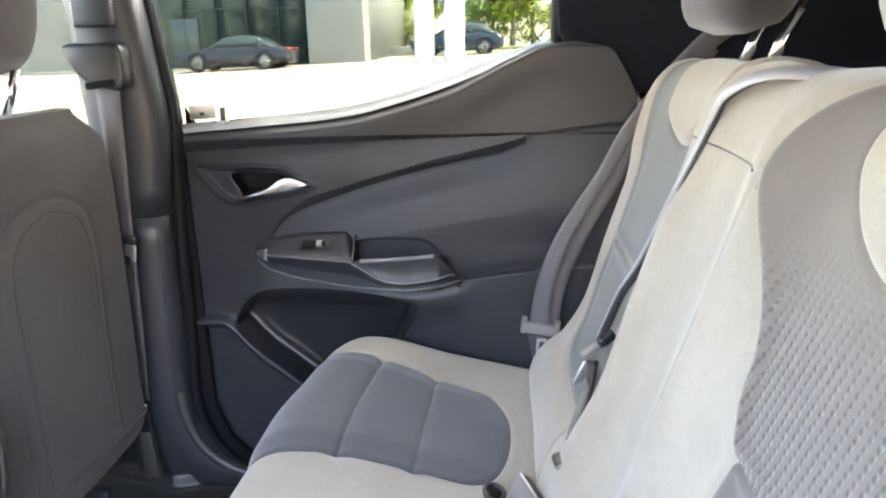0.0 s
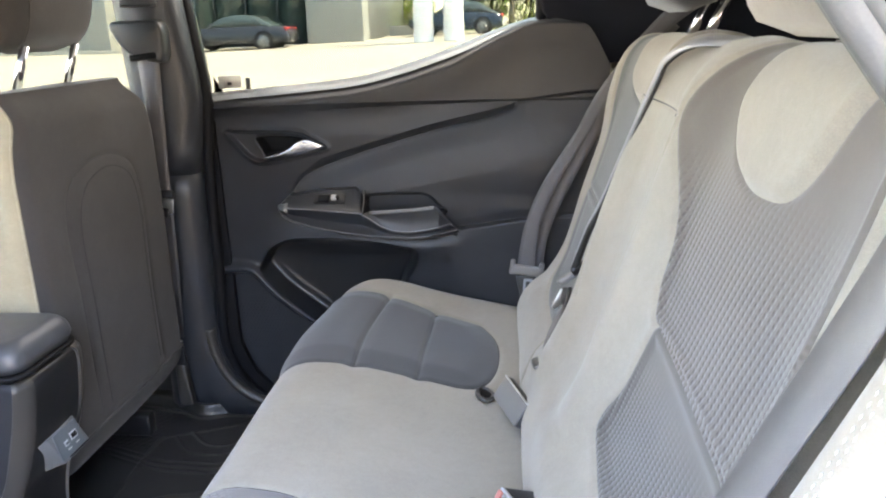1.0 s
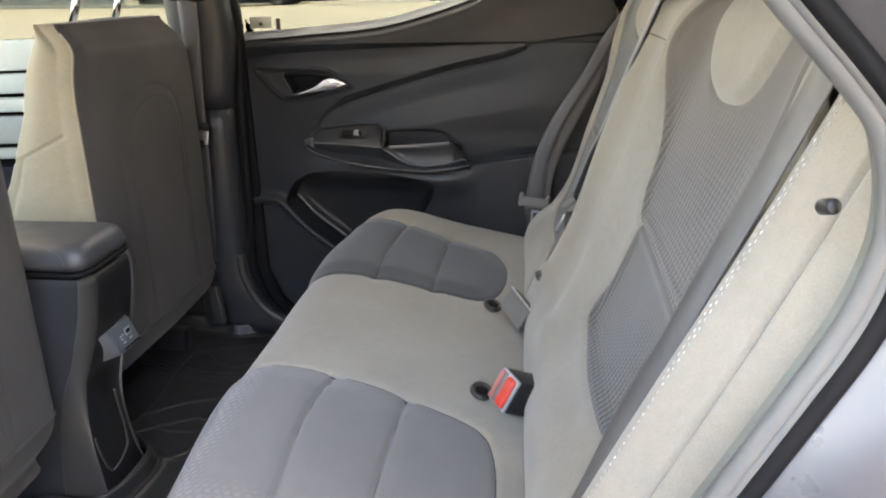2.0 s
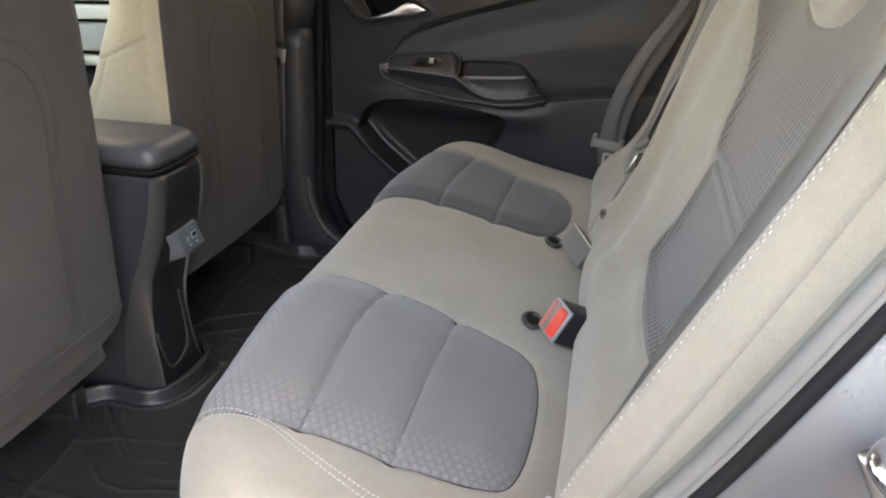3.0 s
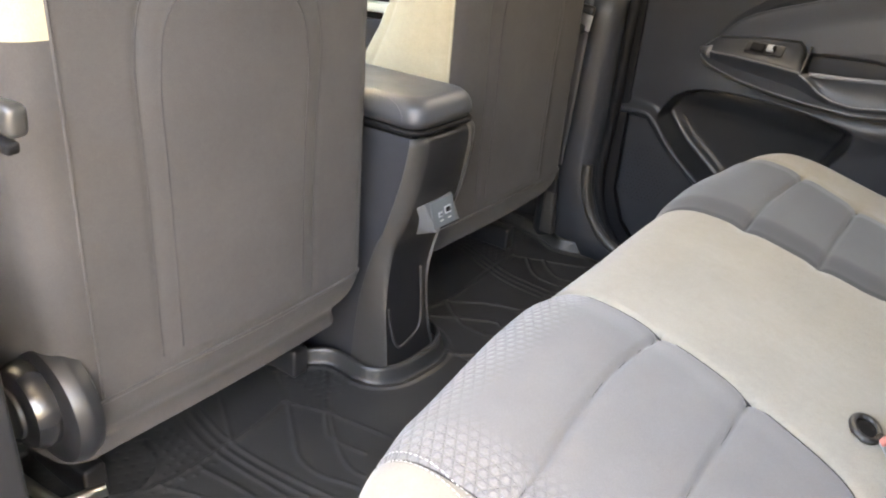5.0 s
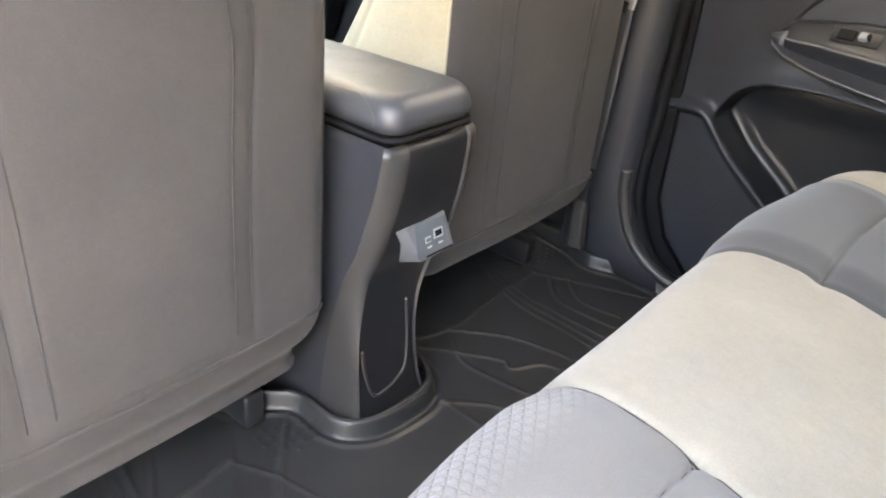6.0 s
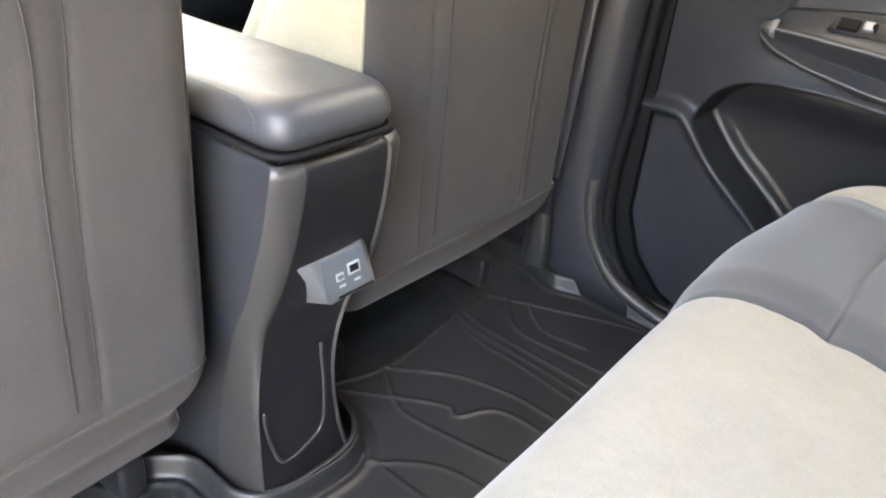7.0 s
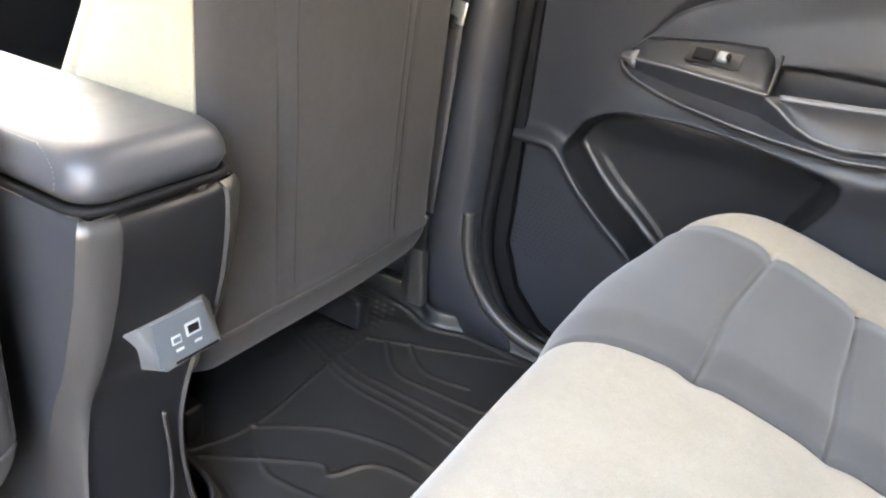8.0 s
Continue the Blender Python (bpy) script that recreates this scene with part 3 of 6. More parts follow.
def door_height(x, z):
    """How far the trim stands into the car at a place of the door."""
    p = np.stack([x, z], 1)
    sill = np.interp(x, SILL[:, 0], SILL[:, 1])
    roll = np.interp(x, [0.0, 0.14], [0.035, 0.010])
    h = 0.008 * groove(z - (sill - roll), 0.045) - 0.05 * smooth(z, sill - roll, sill + 0.006) ** 1.5
    # the upper trim overhangs, then the skin swells out again
    l1, l2 = knots(LINE_1, x), knots(LINE_2, x)
    deep = np.interp(x, [-0.5, 0.0, 0.16], [0.014, 0.011, 0.004])
    h -= deep * np.clip((l1 - z) / np.maximum(l1 - l2, 0.003), 0, 1) - 0.7 * deep * smooth(l2 - z, 0.0, 0.06)
    # the same at the long sweep over the insert
    ins = reach(INSERT_D, True)(p)
    sw = knots(SWOOSH, x)
    drop = np.interp(x, [-0.35, -0.33, -0.28, -0.17, 0.0, 0.10, 0.144], [0.0, 0.004, 0.009, 0.014, 0.013, 0.008, 0.0])
    edge = np.interp(x, [-0.35, -0.345, -0.322, -0.281, -0.172, -0.048, 0.072, 0.142], [0.86, 0.887, 0.914, 0.936, 0.974, 1.010, 1.038, 1.070])
    side = (x > -0.35) * (x < 0.145)
    h -= side * drop * np.clip((sw - z) / np.maximum(sw - edge, 0.003), 0, 1) - side * drop * 0.8 * smooth(edge - z, 0.0, 0.05)
    h -= 0.0025 * groove(ins, 0.0026)
    h += 0.014 * smooth(-ins, 0.0, 0.11)
    crease = np.interp(x, [-0.32, -0.1, 0.1, 0.3], [0.872, 0.884, 0.880, 0.875])
    h += 0.004 * smooth(crease - z, -0.01, 0.03) * smooth(-ins, 0, 0.02)
    low = np.interp(x, [-0.4, -0.05, 0.008, 0.091, 0.176, 0.36], [0.80, 0.803, 0.813, 0.827, 0.841, 0.870])
    h += 0.013 * smooth(low - z, -0.001, 0.004) * smooth(x, -0.06, 0.03)
    h += 0.018 * groove(z - (low - 0.035), 0.030) * (1 - smooth(x, -0.06, 0.05)) * smooth(x, -0.52, -0.30)
    h -= 0.026 * smooth(-reach(WELL, True)(p), -0.001, 0.007)
    pok = reach(POCKET, True)(p)
    wide = np.interp(x, [-0.16, -0.11], [0.009, 0.022])
    h -= 0.052 * smooth(-pok, -0.002, wide)
    h += 0.0022 * groove(pok + 0.026, 0.005) * smooth(-0.20 - x, 0, 0.1) * smooth(0.71 - z, 0, 0.03)
    rid = reach(RIDGE)(p)
    below = np.interp(x, RIDGE[:, 0], RIDGE[:, 1]) - z
    h += 0.017 * groove(rid, 0.012) - 0.013 * smooth(below, 0.008, 0.018) * smooth(-0.2 - x, 0, 0.05)
    bez = reach(BEZEL, True)(p)
    h += 0.004 * groove(bez, 0.004) - 0.006 * smooth(-bez, 0.002, 0.008) - 0.034 * smooth(-reach(HOLE, True)(p), -0.001, 0.006)
    return h


def door_place(v):
    x, z = v.T
    return np.stack([x, door_y(x) - door_height(x, z), z], 1)


def on_door(x, z, out=0.0):
    p = door_place(np.array([[x, z]], float))[0]
    return Vector((p[0], p[1] - out, p[2]))


def sheet(name, rows, material, parent, label=""):
    """A skin through rows of points, each row as long as the first."""
    m = len(rows[0])
    verts = [p for r in rows for p in r]
    faces = [(i * m + k, i * m + k + 1, (i + 1) * m + k + 1, (i + 1) * m + k) for i in range(len(rows) - 1) for k in range(m - 1)]
    bm = bmesh.new()
    vs = [bm.verts.new(tuple(map(float, v))) for v in verts]
    for f in faces:
        bm.faces.new([vs[i] for i in f])
    bmesh.ops.recalc_face_normals(bm, faces=bm.faces[:])
    return part(name, bm, material, parent, label, sharp=35)


def armrest(d):
    """A long pod on the door: a shelf with the switch, then an open pull cup behind a rounded lip."""
    lip = [(-0.376, 0.853), (-0.35, 0.8575), (-0.30, 0.859), (-0.24, 0.857), (-0.18, 0.8535)]
    brow = [(-0.376, 0.8545), (-0.350, 0.880), (-0.295, 0.888), (-0.262, 0.893), (-0.206, 0.897), (-0.195, 0.888), (-0.186, 0.860)]
    pull = [(-0.187, 0.851), (-0.170, 0.842), (-0.148, 0.827), (-0.125, 0.818), (-0.095, 0.815), (-0.050, 0.820), (-0.010, 0.828), (0.008, 0.815)]
    low = [(-0.376, 0.852), (-0.371, 0.843), (-0.350, 0.834), (-0.30, 0.822), (-0.224, 0.811), (-0.17, 0.806), (-0.095, 0.802), (-0.053, 0.805), (0.008, 0.813)]
    deep = [(-0.376, 0.003), (-0.366, 0.016), (-0.34, 0.032), (-0.28, 0.043), (-0.18, 0.047), (-0.08, 0.044), (-0.03, 0.034), (0.008, 0.006)]
    bar = [(-0.186, 0.849), (-0.168, 0.853), (-0.115, 0.857), (-0.036, 0.864), (-0.02, 0.845), (0.006, 0.815)]
    skin = lambda x: 0.585 - 0.07 * (x + 0.1) - 0.012
    # the shelf, from the tip to the pull
    rows = []
    for x in np.linspace(-0.376, -0.186, 70):
        b, l, o = (float(knots(k, x)) for k in (brow, lip, deep))
        y = skin(x)
        rows.append([(x, y + 0.016, b), (x, y - 0.002, b), (x, y - 0.006, b - 0.0015)] + [(x, y - 0.006 - (o - 0.010) * k, l + (b - 0.002 - l) * (1 - k) ** 1.25) for k in np.linspace(0.08, 0.92, 8)] + [(x, y - o + 0.0015, l + 0.0002), (x, y - o, l - 0.0018)])
    arm = sheet("armrest", rows, PLASTIC, d, "dark grey armrest shelf")
    tube("shelf_end", [(-0.1865, skin(-0.187) - k * 0.040, 0.895 - 0.042 * k**0.7 - 0.003) for k in np.linspace(0, 1, 14)], 0.0022, PLASTIC_MID, arm, 8)
    # the pod's outer face under the shelf and the pull
    rows = []
    for x in np.linspace(-0.376, 0.008, 120):
        u = float(knots(lip, x)) if x < -0.186 else float(knots(pull, x))
        w, o = float(knots(low, x)), float(knots(deep, x))
        y = skin(x)
        w = min(w, u - 0.001)
        g = u - w
        rows.append([(x, y - o + 0.003, u - 0.0012), (x, y - o, u - 0.0018), (x, y - o + 0.001 + 0.010 * g / 0.05, u - g * 0.30), (x, y - o + 0.002 + 0.014 * g / 0.05, u - g * 0.62), (x, y - o + 0.002 + 0.007 * g / 0.05, w + g * 0.12), (x, y - o + 0.0015, w + 0.0006), (x, y - o + 0.0035, w - 0.0018), (x, y - o * 0.55, w - 0.008), (x, y + 0.016, w - 0.018)])
    sheet("pod_face", rows, PLASTIC, arm)
    # the pull: a panel with a broad lip, and the cup behind it
    rows = []
    for x in np.linspace(-0.1855, 0.004, 60):
        t, u, o = (float(knots(k, x)) for k in (bar, pull, deep))
        y, u = skin(x), min(u, t - 0.001)
        k = float(smooth(x, -0.186, -0.150))
        rows.append([(x, y + 0.018, t - 0.020), (x, y - o * 0.58, t - 0.022), (x, y - o * 0.60, t - 0.006), (x, y - o * 0.62, t - 0.001), (x, y - o * 0.68, t + 0.0012), (x, y - o * 0.80, t - 0.0005), (x, y - o * 0.86, t - 0.004), (x, y - o * (0.86 - 0.04 * k), t + (u - t) * 0.4), (x, y - o * (0.90 - 0.04 * k), t + (u - t) * 0.75), (x, y - o + 0.002, u - 0.0008)])
    sheet("pull", rows, PLASTIC, arm, "dark grey pull with a rounded lip")
    line = lambda k, xs, out, dz=0.0: [(x, skin(x) - float(knots(deep, x)) * out, float(knots(k, x)) + dz) for x in xs]
    # Pale grey on the edges, pull lip and tip paints their highlights.
    tube("lip_edge", line(lip, np.linspace(-0.374, -0.187, 50), 1.0, -0.0008), 0.0016, EDGE_GLINT, arm, 8, "pale strip for the edge highlight")
    tube("lower_edge", line(low, np.linspace(-0.374, 0.004, 70), 0.975, 0.0004), 0.0015, EDGE_GLINT, arm, 8, "pale strip for the edge highlight")
    tube("pull_edge", line(pull, np.linspace(-0.186, -0.006, 50), 0.985, -0.0004), 0.0017, EDGE_GLINT, arm, 8, "pale strip for the edge highlight")
    tube("pull_lip", line(bar, np.linspace(-0.172, -0.040, 30), 0.74, -0.0016), 0.0044, EDGE_GLINT, arm, 10, "pull lip with its highlight in pale grey")
    loft("tip", [[(-0.377 + 0.026 * k, skin(-0.37) - r * 0.030 * k - 0.002, 0.853 + q * (0.003 + 0.008 * k)) for r, q in ((0.1, 1.6), (0.6, 1.0), (1.02, 0.3), (1.0, -0.5), (0.5, -1.0), (0.0, -1.0))] for k in (0.0, 0.3, 0.65, 1.0)], EDGE_GLINT, arm, "armrest tip with its highlight in pale grey")
    y = skin(-0.262) - 0.020
    block("switch_plate", (0.066, 0.022, 0.002), (-0.258, y, 0.8775), PLASTIC_DARK, arm, 0.0012, (47, 0, -4))
    block("window_switch", (0.024, 0.016, 0.006), (-0.270, y - 0.001, 0.8785), SEAL, arm, 0.002, (47, 0, -4))
    block("switch_cap", (0.013, 0.013, 0.008), (-0.248, y - 0.002, 0.8800), SILVER, arm, 0.003, (47, 0, -4), "bright switch cap")
    block("cap_slot", (0.006, 0.009, 0.009), (-0.242, y - 0.002, 0.8800), SEAL, arm, 0.002, (47, 0, -4))


def far_door():
    d = thing("door_1", (-0.1, 0.62, 0.42), "closed rear car door with dark grey plastic trim, armrest and map pocket", "car door", kind="structure")
    edge = spline([(-0.516, 1.12), (-0.517, 1.0), (-0.523, 0.90), (-0.531, 0.67), (-0.535, 0.58), (-0.522, 0.495), (-0.475, 0.42), (-0.40, 0.385), (-0.1, 0.375), (0.20, 0.375), (0.34, 0.50), (0.36, 0.8), (0.36, 1.0), (0.312, 1.10), (0.298, 1.142), (0.265, 1.20), (0.248, 1.214)], 6)
    top = SILL[::-1][2:]
    outline = np.concatenate([edge, [(0.20, 1.2225)], top[8:-8]])
    rim = reach(outline, True)
    V, T = tri_grid(-0.56, 0.38, 376, 0.36, 1.24, 350)
    cutters = [rim] + [reach(q, True) for q in (POCKET, BEZEL, INSERT_D, HOLE)]
    for f in cutters:
        V, T = split(V, T, f)
    line1 = lambda v: v[:, 1] - knots(LINE_1, v[:, 0])
    spk = lambda v: np.maximum(v[:, 1] - np.interp(v[:, 0], RIDGE[:, 0], RIDGE[:, 1]) + 0.012, v[:, 0] + 0.24)
    for f in (line1, lambda v: v[:, 1] - knots(LINE_2, v[:, 0]), lambda v: np.where((v[:, 0] > -0.34) & (v[:, 0] < 0.145), v[:, 1] - knots(SWOOSH, v[:, 0]), 1.0)):
        V, T = split(V, T, f)
    V, T = split(V, T, spk)
    out = lambda v: -rim(v)
    # Map pocket and handle cup are coloured black for the shade inside them.
    cover(V, T, door_place, [
        ("", None, out, ""), ("map_pocket", PLASTIC_DARK, cutters[1], "map pocket recess, its shade put into black"),
        ("handle_cup", SEAL, cutters[4], "cup behind the pull lever, its shade put into black"), ("handle_bezel", PLASTIC, cutters[2], ""), ("door_insert", PLASTIC_SOFT, cutters[3], "soft dark grey insert"),
        ("upper_trim", PLASTIC, lambda v: -line1(v), ""), ("speaker_cover", PLASTIC, spk, "black speaker cover"), ("lower_trim", PLASTIC, None, "")], d, flip=False)
    # the pull lever with its pivot
    lever = [(-0.404, 0.9565), (-0.370, 0.968), (-0.345, 0.977), (-0.327, 0.991), (-0.312, 0.9955), (-0.298, 0.9945), (-0.268, 0.981), (-0.296, 0.9705), (-0.345, 0.962), (-0.392, 0.9545)]
    y = float(on_door(-0.35, 0.955).y)
    slab("door_handle", lever, y - 0.010, y + 0.006, CHROME, d, 0.004, "satin chrome pull lever", "xz")
    armrest(d)
    # lock pin
    pin = thing("lock_pin", tuple(on_door(-0.418, 1.098)), "black door lock pin on the window sill", "lock pin")
    x, y, z = -0.418, 0.596, 1.092
    disc("grommet", 0.0105, 0.006, (x, y, z + 0.004), SILVER, pin, (0, 0, 0), 0.001)
    disc("pin", 0.0045, 0.026, (x, y, z + 0.017), PLASTIC_DARK, pin, (0, 0, 0), 0.0015)
    # speaker holes
    rng = np.random.default_rng(3)
    verts, faces = [], []
    for i in range(-9, 10):
        for j in range(-9, 10):
            px, pz = -0.452 + (i + 0.5 * (j % 2)) * 0.0085, 0.575 + j * 0.0074
            if math.hypot(px + 0.452, pz - 0.575) < 0.062:
                c = on_door(px, pz, 0.0006)
                b = len(verts)
                verts += [(c[0] + 0.0011 * math.cos(g), c[1], c[2] + 0.0011 * math.sin(g)) for g in np.arange(6) * math.pi / 3]
                faces.append(tuple(range(b, b + 6)))
    raw("speaker_holes", verts, faces, SEAL, d, "fine dark holes", False)["kind"] = "stuff"
    # the glass and its frame
    win = thing("window_1", (-0.15, 0.625, 1.1), "clear side window of the rear car door", "window", kind="structure")
    glass_line = [(-0.53, 1.06), (0.19, 1.17), (0.175, 1.30), (0.14, 1.42), (-0.56, 1.42)]
    g = slab("pane", glass_line, 0.626, 0.630, CLEAR, win, axes="xz")
    g.visible_shadow = False
    # The sill's pale blue-grey paints in the sky that it reflects.
    sheet("sill_trim", [[(x, door_y(x) + 0.006, z - 0.012), (x, door_y(x) + 0.011, z - 0.005), (x, door_y(x) + 0.017, z - 0.001), (x, 0.6235, z + 0.004), (x, 0.6255, z + 0.003), (x, 0.6255, z - 0.02)] for x, z in SILL[:-8]], SILL_SHEEN, win, "sill edge against the glass, sky reflection put into its blue-grey")
    tube("rear_frame", [(0.172, 0.60, 1.20), (0.172, 0.60, 1.30), (0.14, 0.59, 1.43)], 0.011, PLASTIC_DARK, win, 8)
    tube("front_frame", [(-0.513, 0.612, 1.06), (-0.532, 0.61, 1.20), (-0.56, 0.60, 1.43)], 0.013, PLASTIC_DARK, win, 8)
    st = thing("window_label", (-0.455, 0.624, 1.125), "small grey paper label on the window glass", "label")
    block("paper", (0.048, 0.0006, 0.024), (-0.467, 0.6245, 1.112), STICKER, st, 0, (0, -2, 0))
    block("print_bar", (0.009, 0.0006, 0.007), (-0.467, 0.6238, 1.109), PLASTIC_DARK, st, 0, (0, -2, 0))


def far_pillar():
    p = thing("pillar_1", (-0.57, 0.56, 0.40), "dark grey plastic centre pillar trim beside the front seat", "pillar", kind="structure")
    # upper and lower covers, as lofts of rounded sections
    def cover_of(name, rows, material):
        rings = []
        for z, x0, x1, y in rows:
            x1 -= 0.013
            w = x1 - x0
            rings.append([(x0, 0.64, z), (x0 - 0.004, y + 0.03, z), (x0 + 0.008, y + 0.006, z), (x0 + 0.025, y, z), (x0 + w * 0.5, y - 0.004, z), (x1 - 0.030, y, z), (x1 - 0.010, y + 0.008, z), (x1, y + 0.03, z), (x1, 0.64, z)])
        loft(name, rings, material, p)
    cover_of("upper_cover", [(z, *v) for z, v in zip(np.linspace(0.93, 1.47, 12), zip(np.interp(np.linspace(0.93, 1.47, 12), [0.93, 1.1, 1.3, 1.47], [-0.635, -0.655, -0.662, -0.68]), np.interp(np.linspace(0.93, 1.47, 12), [0.93, 1.09, 1.3, 1.47], [-0.520, -0.497, -0.520, -0.545]), np.interp(np.linspace(0.93, 1.47, 12), [0.93, 1.47], [0.555, 0.53])))], PLASTIC)
    zz = np.linspace(0.37, 0.935, 12)
    cover_of("lower_cover", [(z, -0.655 - 0.02 * (0.9 - z), float(np.interp(z, [0.37, 0.42, 0.50, 0.56, 0.68, 0.93], [-0.40, -0.455, -0.515, -0.525, -0.522, -0.520])), float(np.interp(z, [0.37, 0.93], [0.565, 0.556]))) for z in zz], PLASTIC)
    # Black slab set behind the door gap to give it its shade.
    slab("gap_shade", [(-0.62, 0.36), (-0.30, 0.36), (-0.42, 0.41), (-0.47, 0.46), (-0.498, 0.53), (-0.500, 0.70), (-0.505, 1.03), (-0.530, 1.08), (-0.55, 1.25), (-0.57, 1.45), (-0.63, 1.45)], 0.608, 0.622, SEAL, p, axes="xz")
    tube("weatherstrip", [(x - 0.008, 0.596, z) for x, z in spline([(-0.545, 1.45), (-0.52, 1.25), (-0.502, 1.09), (-0.512, 0.92), (-0.516, 0.70), (-0.522, 0.57), (-0.508, 0.49), (-0.465, 0.42), (-0.40, 0.385), (-0.25, 0.372)], 8)], 0.011, SEAL, p, 10)
    tube("sill_guard", [(x - 0.030, 0.575, z) for x, z in spline([(-0.522, 0.58), (-0.515, 0.52), (-0.49, 0.46), (-0.44, 0.415), (-0.36, 0.39), (-0.2, 0.375)], 8)], 0.012, PLASTIC_MID, p, 10)
    # belt guide on the pillar
    gd = thing("belt_guide", (-0.6, 0.535, 1.15), "black plastic seat belt guide on the centre pillar", "belt guide")
    hood = spline([(-0.648, 1.232), (-0.60, 1.236), (-0.552, 1.234), (-0.545, 1.20), (-0.553, 1.16), (-0.60, 1.168), (-0.63, 1.19)], 5, True)
    slab("hood", hood, 0.505, 0.545, PLASTIC_DARK, gd, 0.008, axes="xz")
    block("slot", (0.055, 0.02, 0.012), (-0.588, 0.512, 1.170), SEAL, gd, 0.004, (0, -6, 0))
    slab("height_slide", [(-0.632, 1.262), (-0.562, 1.262), (-0.562, 1.33), (-0.632, 1.33)], 0.520, 0.545, PLASTIC, gd, 0.006, axes="xz")
    belt = thing("front_seat_belt", (-0.59, 0.53, 0.43), "grey webbing front seat belt hanging on the pillar", "seat belt")
    line = spline([(-0.586, 0.522, 1.172), (-0.587, 0.522, 1.03), (-0.588, 0.522, 0.90), (-0.592, 0.524, 0.75), (-0.600, 0.526, 0.58)], 8)
    w = np.interp(np.linspace(0, 1, len(line)), [0, 0.22, 0.45, 1], [0.045, 0.036, 0.026, 0.020])
    ribbon("webbing", line, (1, 0, 0), w, 0.0022, BELT_DARK, belt)
    block("tongue_stop", (0.034, 0.012, 0.016), (-0.584, 0.515, 0.900), PLASTIC_DARK, belt, 0.004, (0, 8, 0))
    block("tongue", (0.022, 0.004, 0.030), (-0.580, 0.513, 0.876), STEEL, belt, 0.0015, (0, 8, 0), "bright steel tongue")
    block("clip", (0.014, 0.010, 0.02), (-0.588, 0.514, 0.862), PLASTIC_DARK, belt, 0.003, (0, 18, 0))
    block("anchor_plate", (0.024, 0.008, 0.060), (-0.602, 0.520, 0.545), PLASTIC_DARK, belt, 0.003, (0, -4, 0))
    block("anchor_bracket", (0.020, 0.006, 0.018), (-0.603, 0.514, 0.572), STEEL, belt, 0.002, (0, 25, 0), "bright steel bracket")
    block("anchor_cover", (0.032, 0.02, 0.10), (-0.602, 0.525, 0.470), PLASTIC_MID, belt, 0.005, (0, -3, 0), "grey plastic anchor cover", taper=(0.7, 1))


# ---- rear bench ----
CUSHION = spline([(0.19, 0.640), (0.15, 0.650), (0.126, 0.660), (0.03, 0.674), (-0.035, 0.687), (-0.10, 0.700), (-0.138, 0.7075), (-0.175, 0.714), (-0.205, 0.716), (-0.230, 0.709), (-0.248, 0.693), (-0.259, 0.668), (-0.266, 0.63), (-0.268, 0.58), (-0.264, 0.51), (-0.245, 0.445), (-0.15, 0.415), (0.10, 0.41)], 10)
CUSH_S = np.r_[0, np.cumsum(np.linalg.norm(np.diff(CUSHION, axis=0), axis=1))]
CUSH_S = CUSHION[0][0] - CUSH_S                 # a coordinate that runs with x along the top, then on round the nose
IN_L = spline([(-0.40, -0.495), (-0.29, -0.508), (-0.206, -0.512), (-0.10, -0.508), (0.0, -0.506), (0.050, -0.503), (0.080, -0.487), (0.092, -0.42), (0.089, -0.31), (0.062, -0.248), (-0.027, -0.212), (-0.128, -0.192), (-0.226, -0.196), (-0.30, -0.200), (-0.40, -0.21)], 6, True)
IN_R = spline([(-0.40, 0.455), (-0.30, 0.462), (-0.20, 0.456), (-0.143, 0.450), (-0.036, 0.424), (0.030, 0.408), (0.062, 0.385), (0.088, 0.31), (0.084, 0.205), (0.050, 0.142), (-0.035, 0.145), (-0.139, 0.147), (-0.236, 0.130), (-0.30, 0.128), (-0.40, 0.13)], 6, True)
SEAMS = [spline(q, 8) for q in (
    [(-0.131, -0.190), (-0.141, -0.30), (-0.144, -0.40), (-0.142, -0.509)], [(-0.030, -0.208), (-0.034, -0.32), (-0.036, -0.42), (-0.034, -0.507)],
    [(-0.142, 0.146), (-0.144, 0.25), (-0.145, 0.35), (-0.143, 0.451)], [(-0.038, 0.144), (-0.038, 0.25), (-0.036, 0.34), (-0.034, 0.424)])]
CUSH_NEAR, CUSH_FAR, CUSH_R = 0.615, 0.572, 0.045


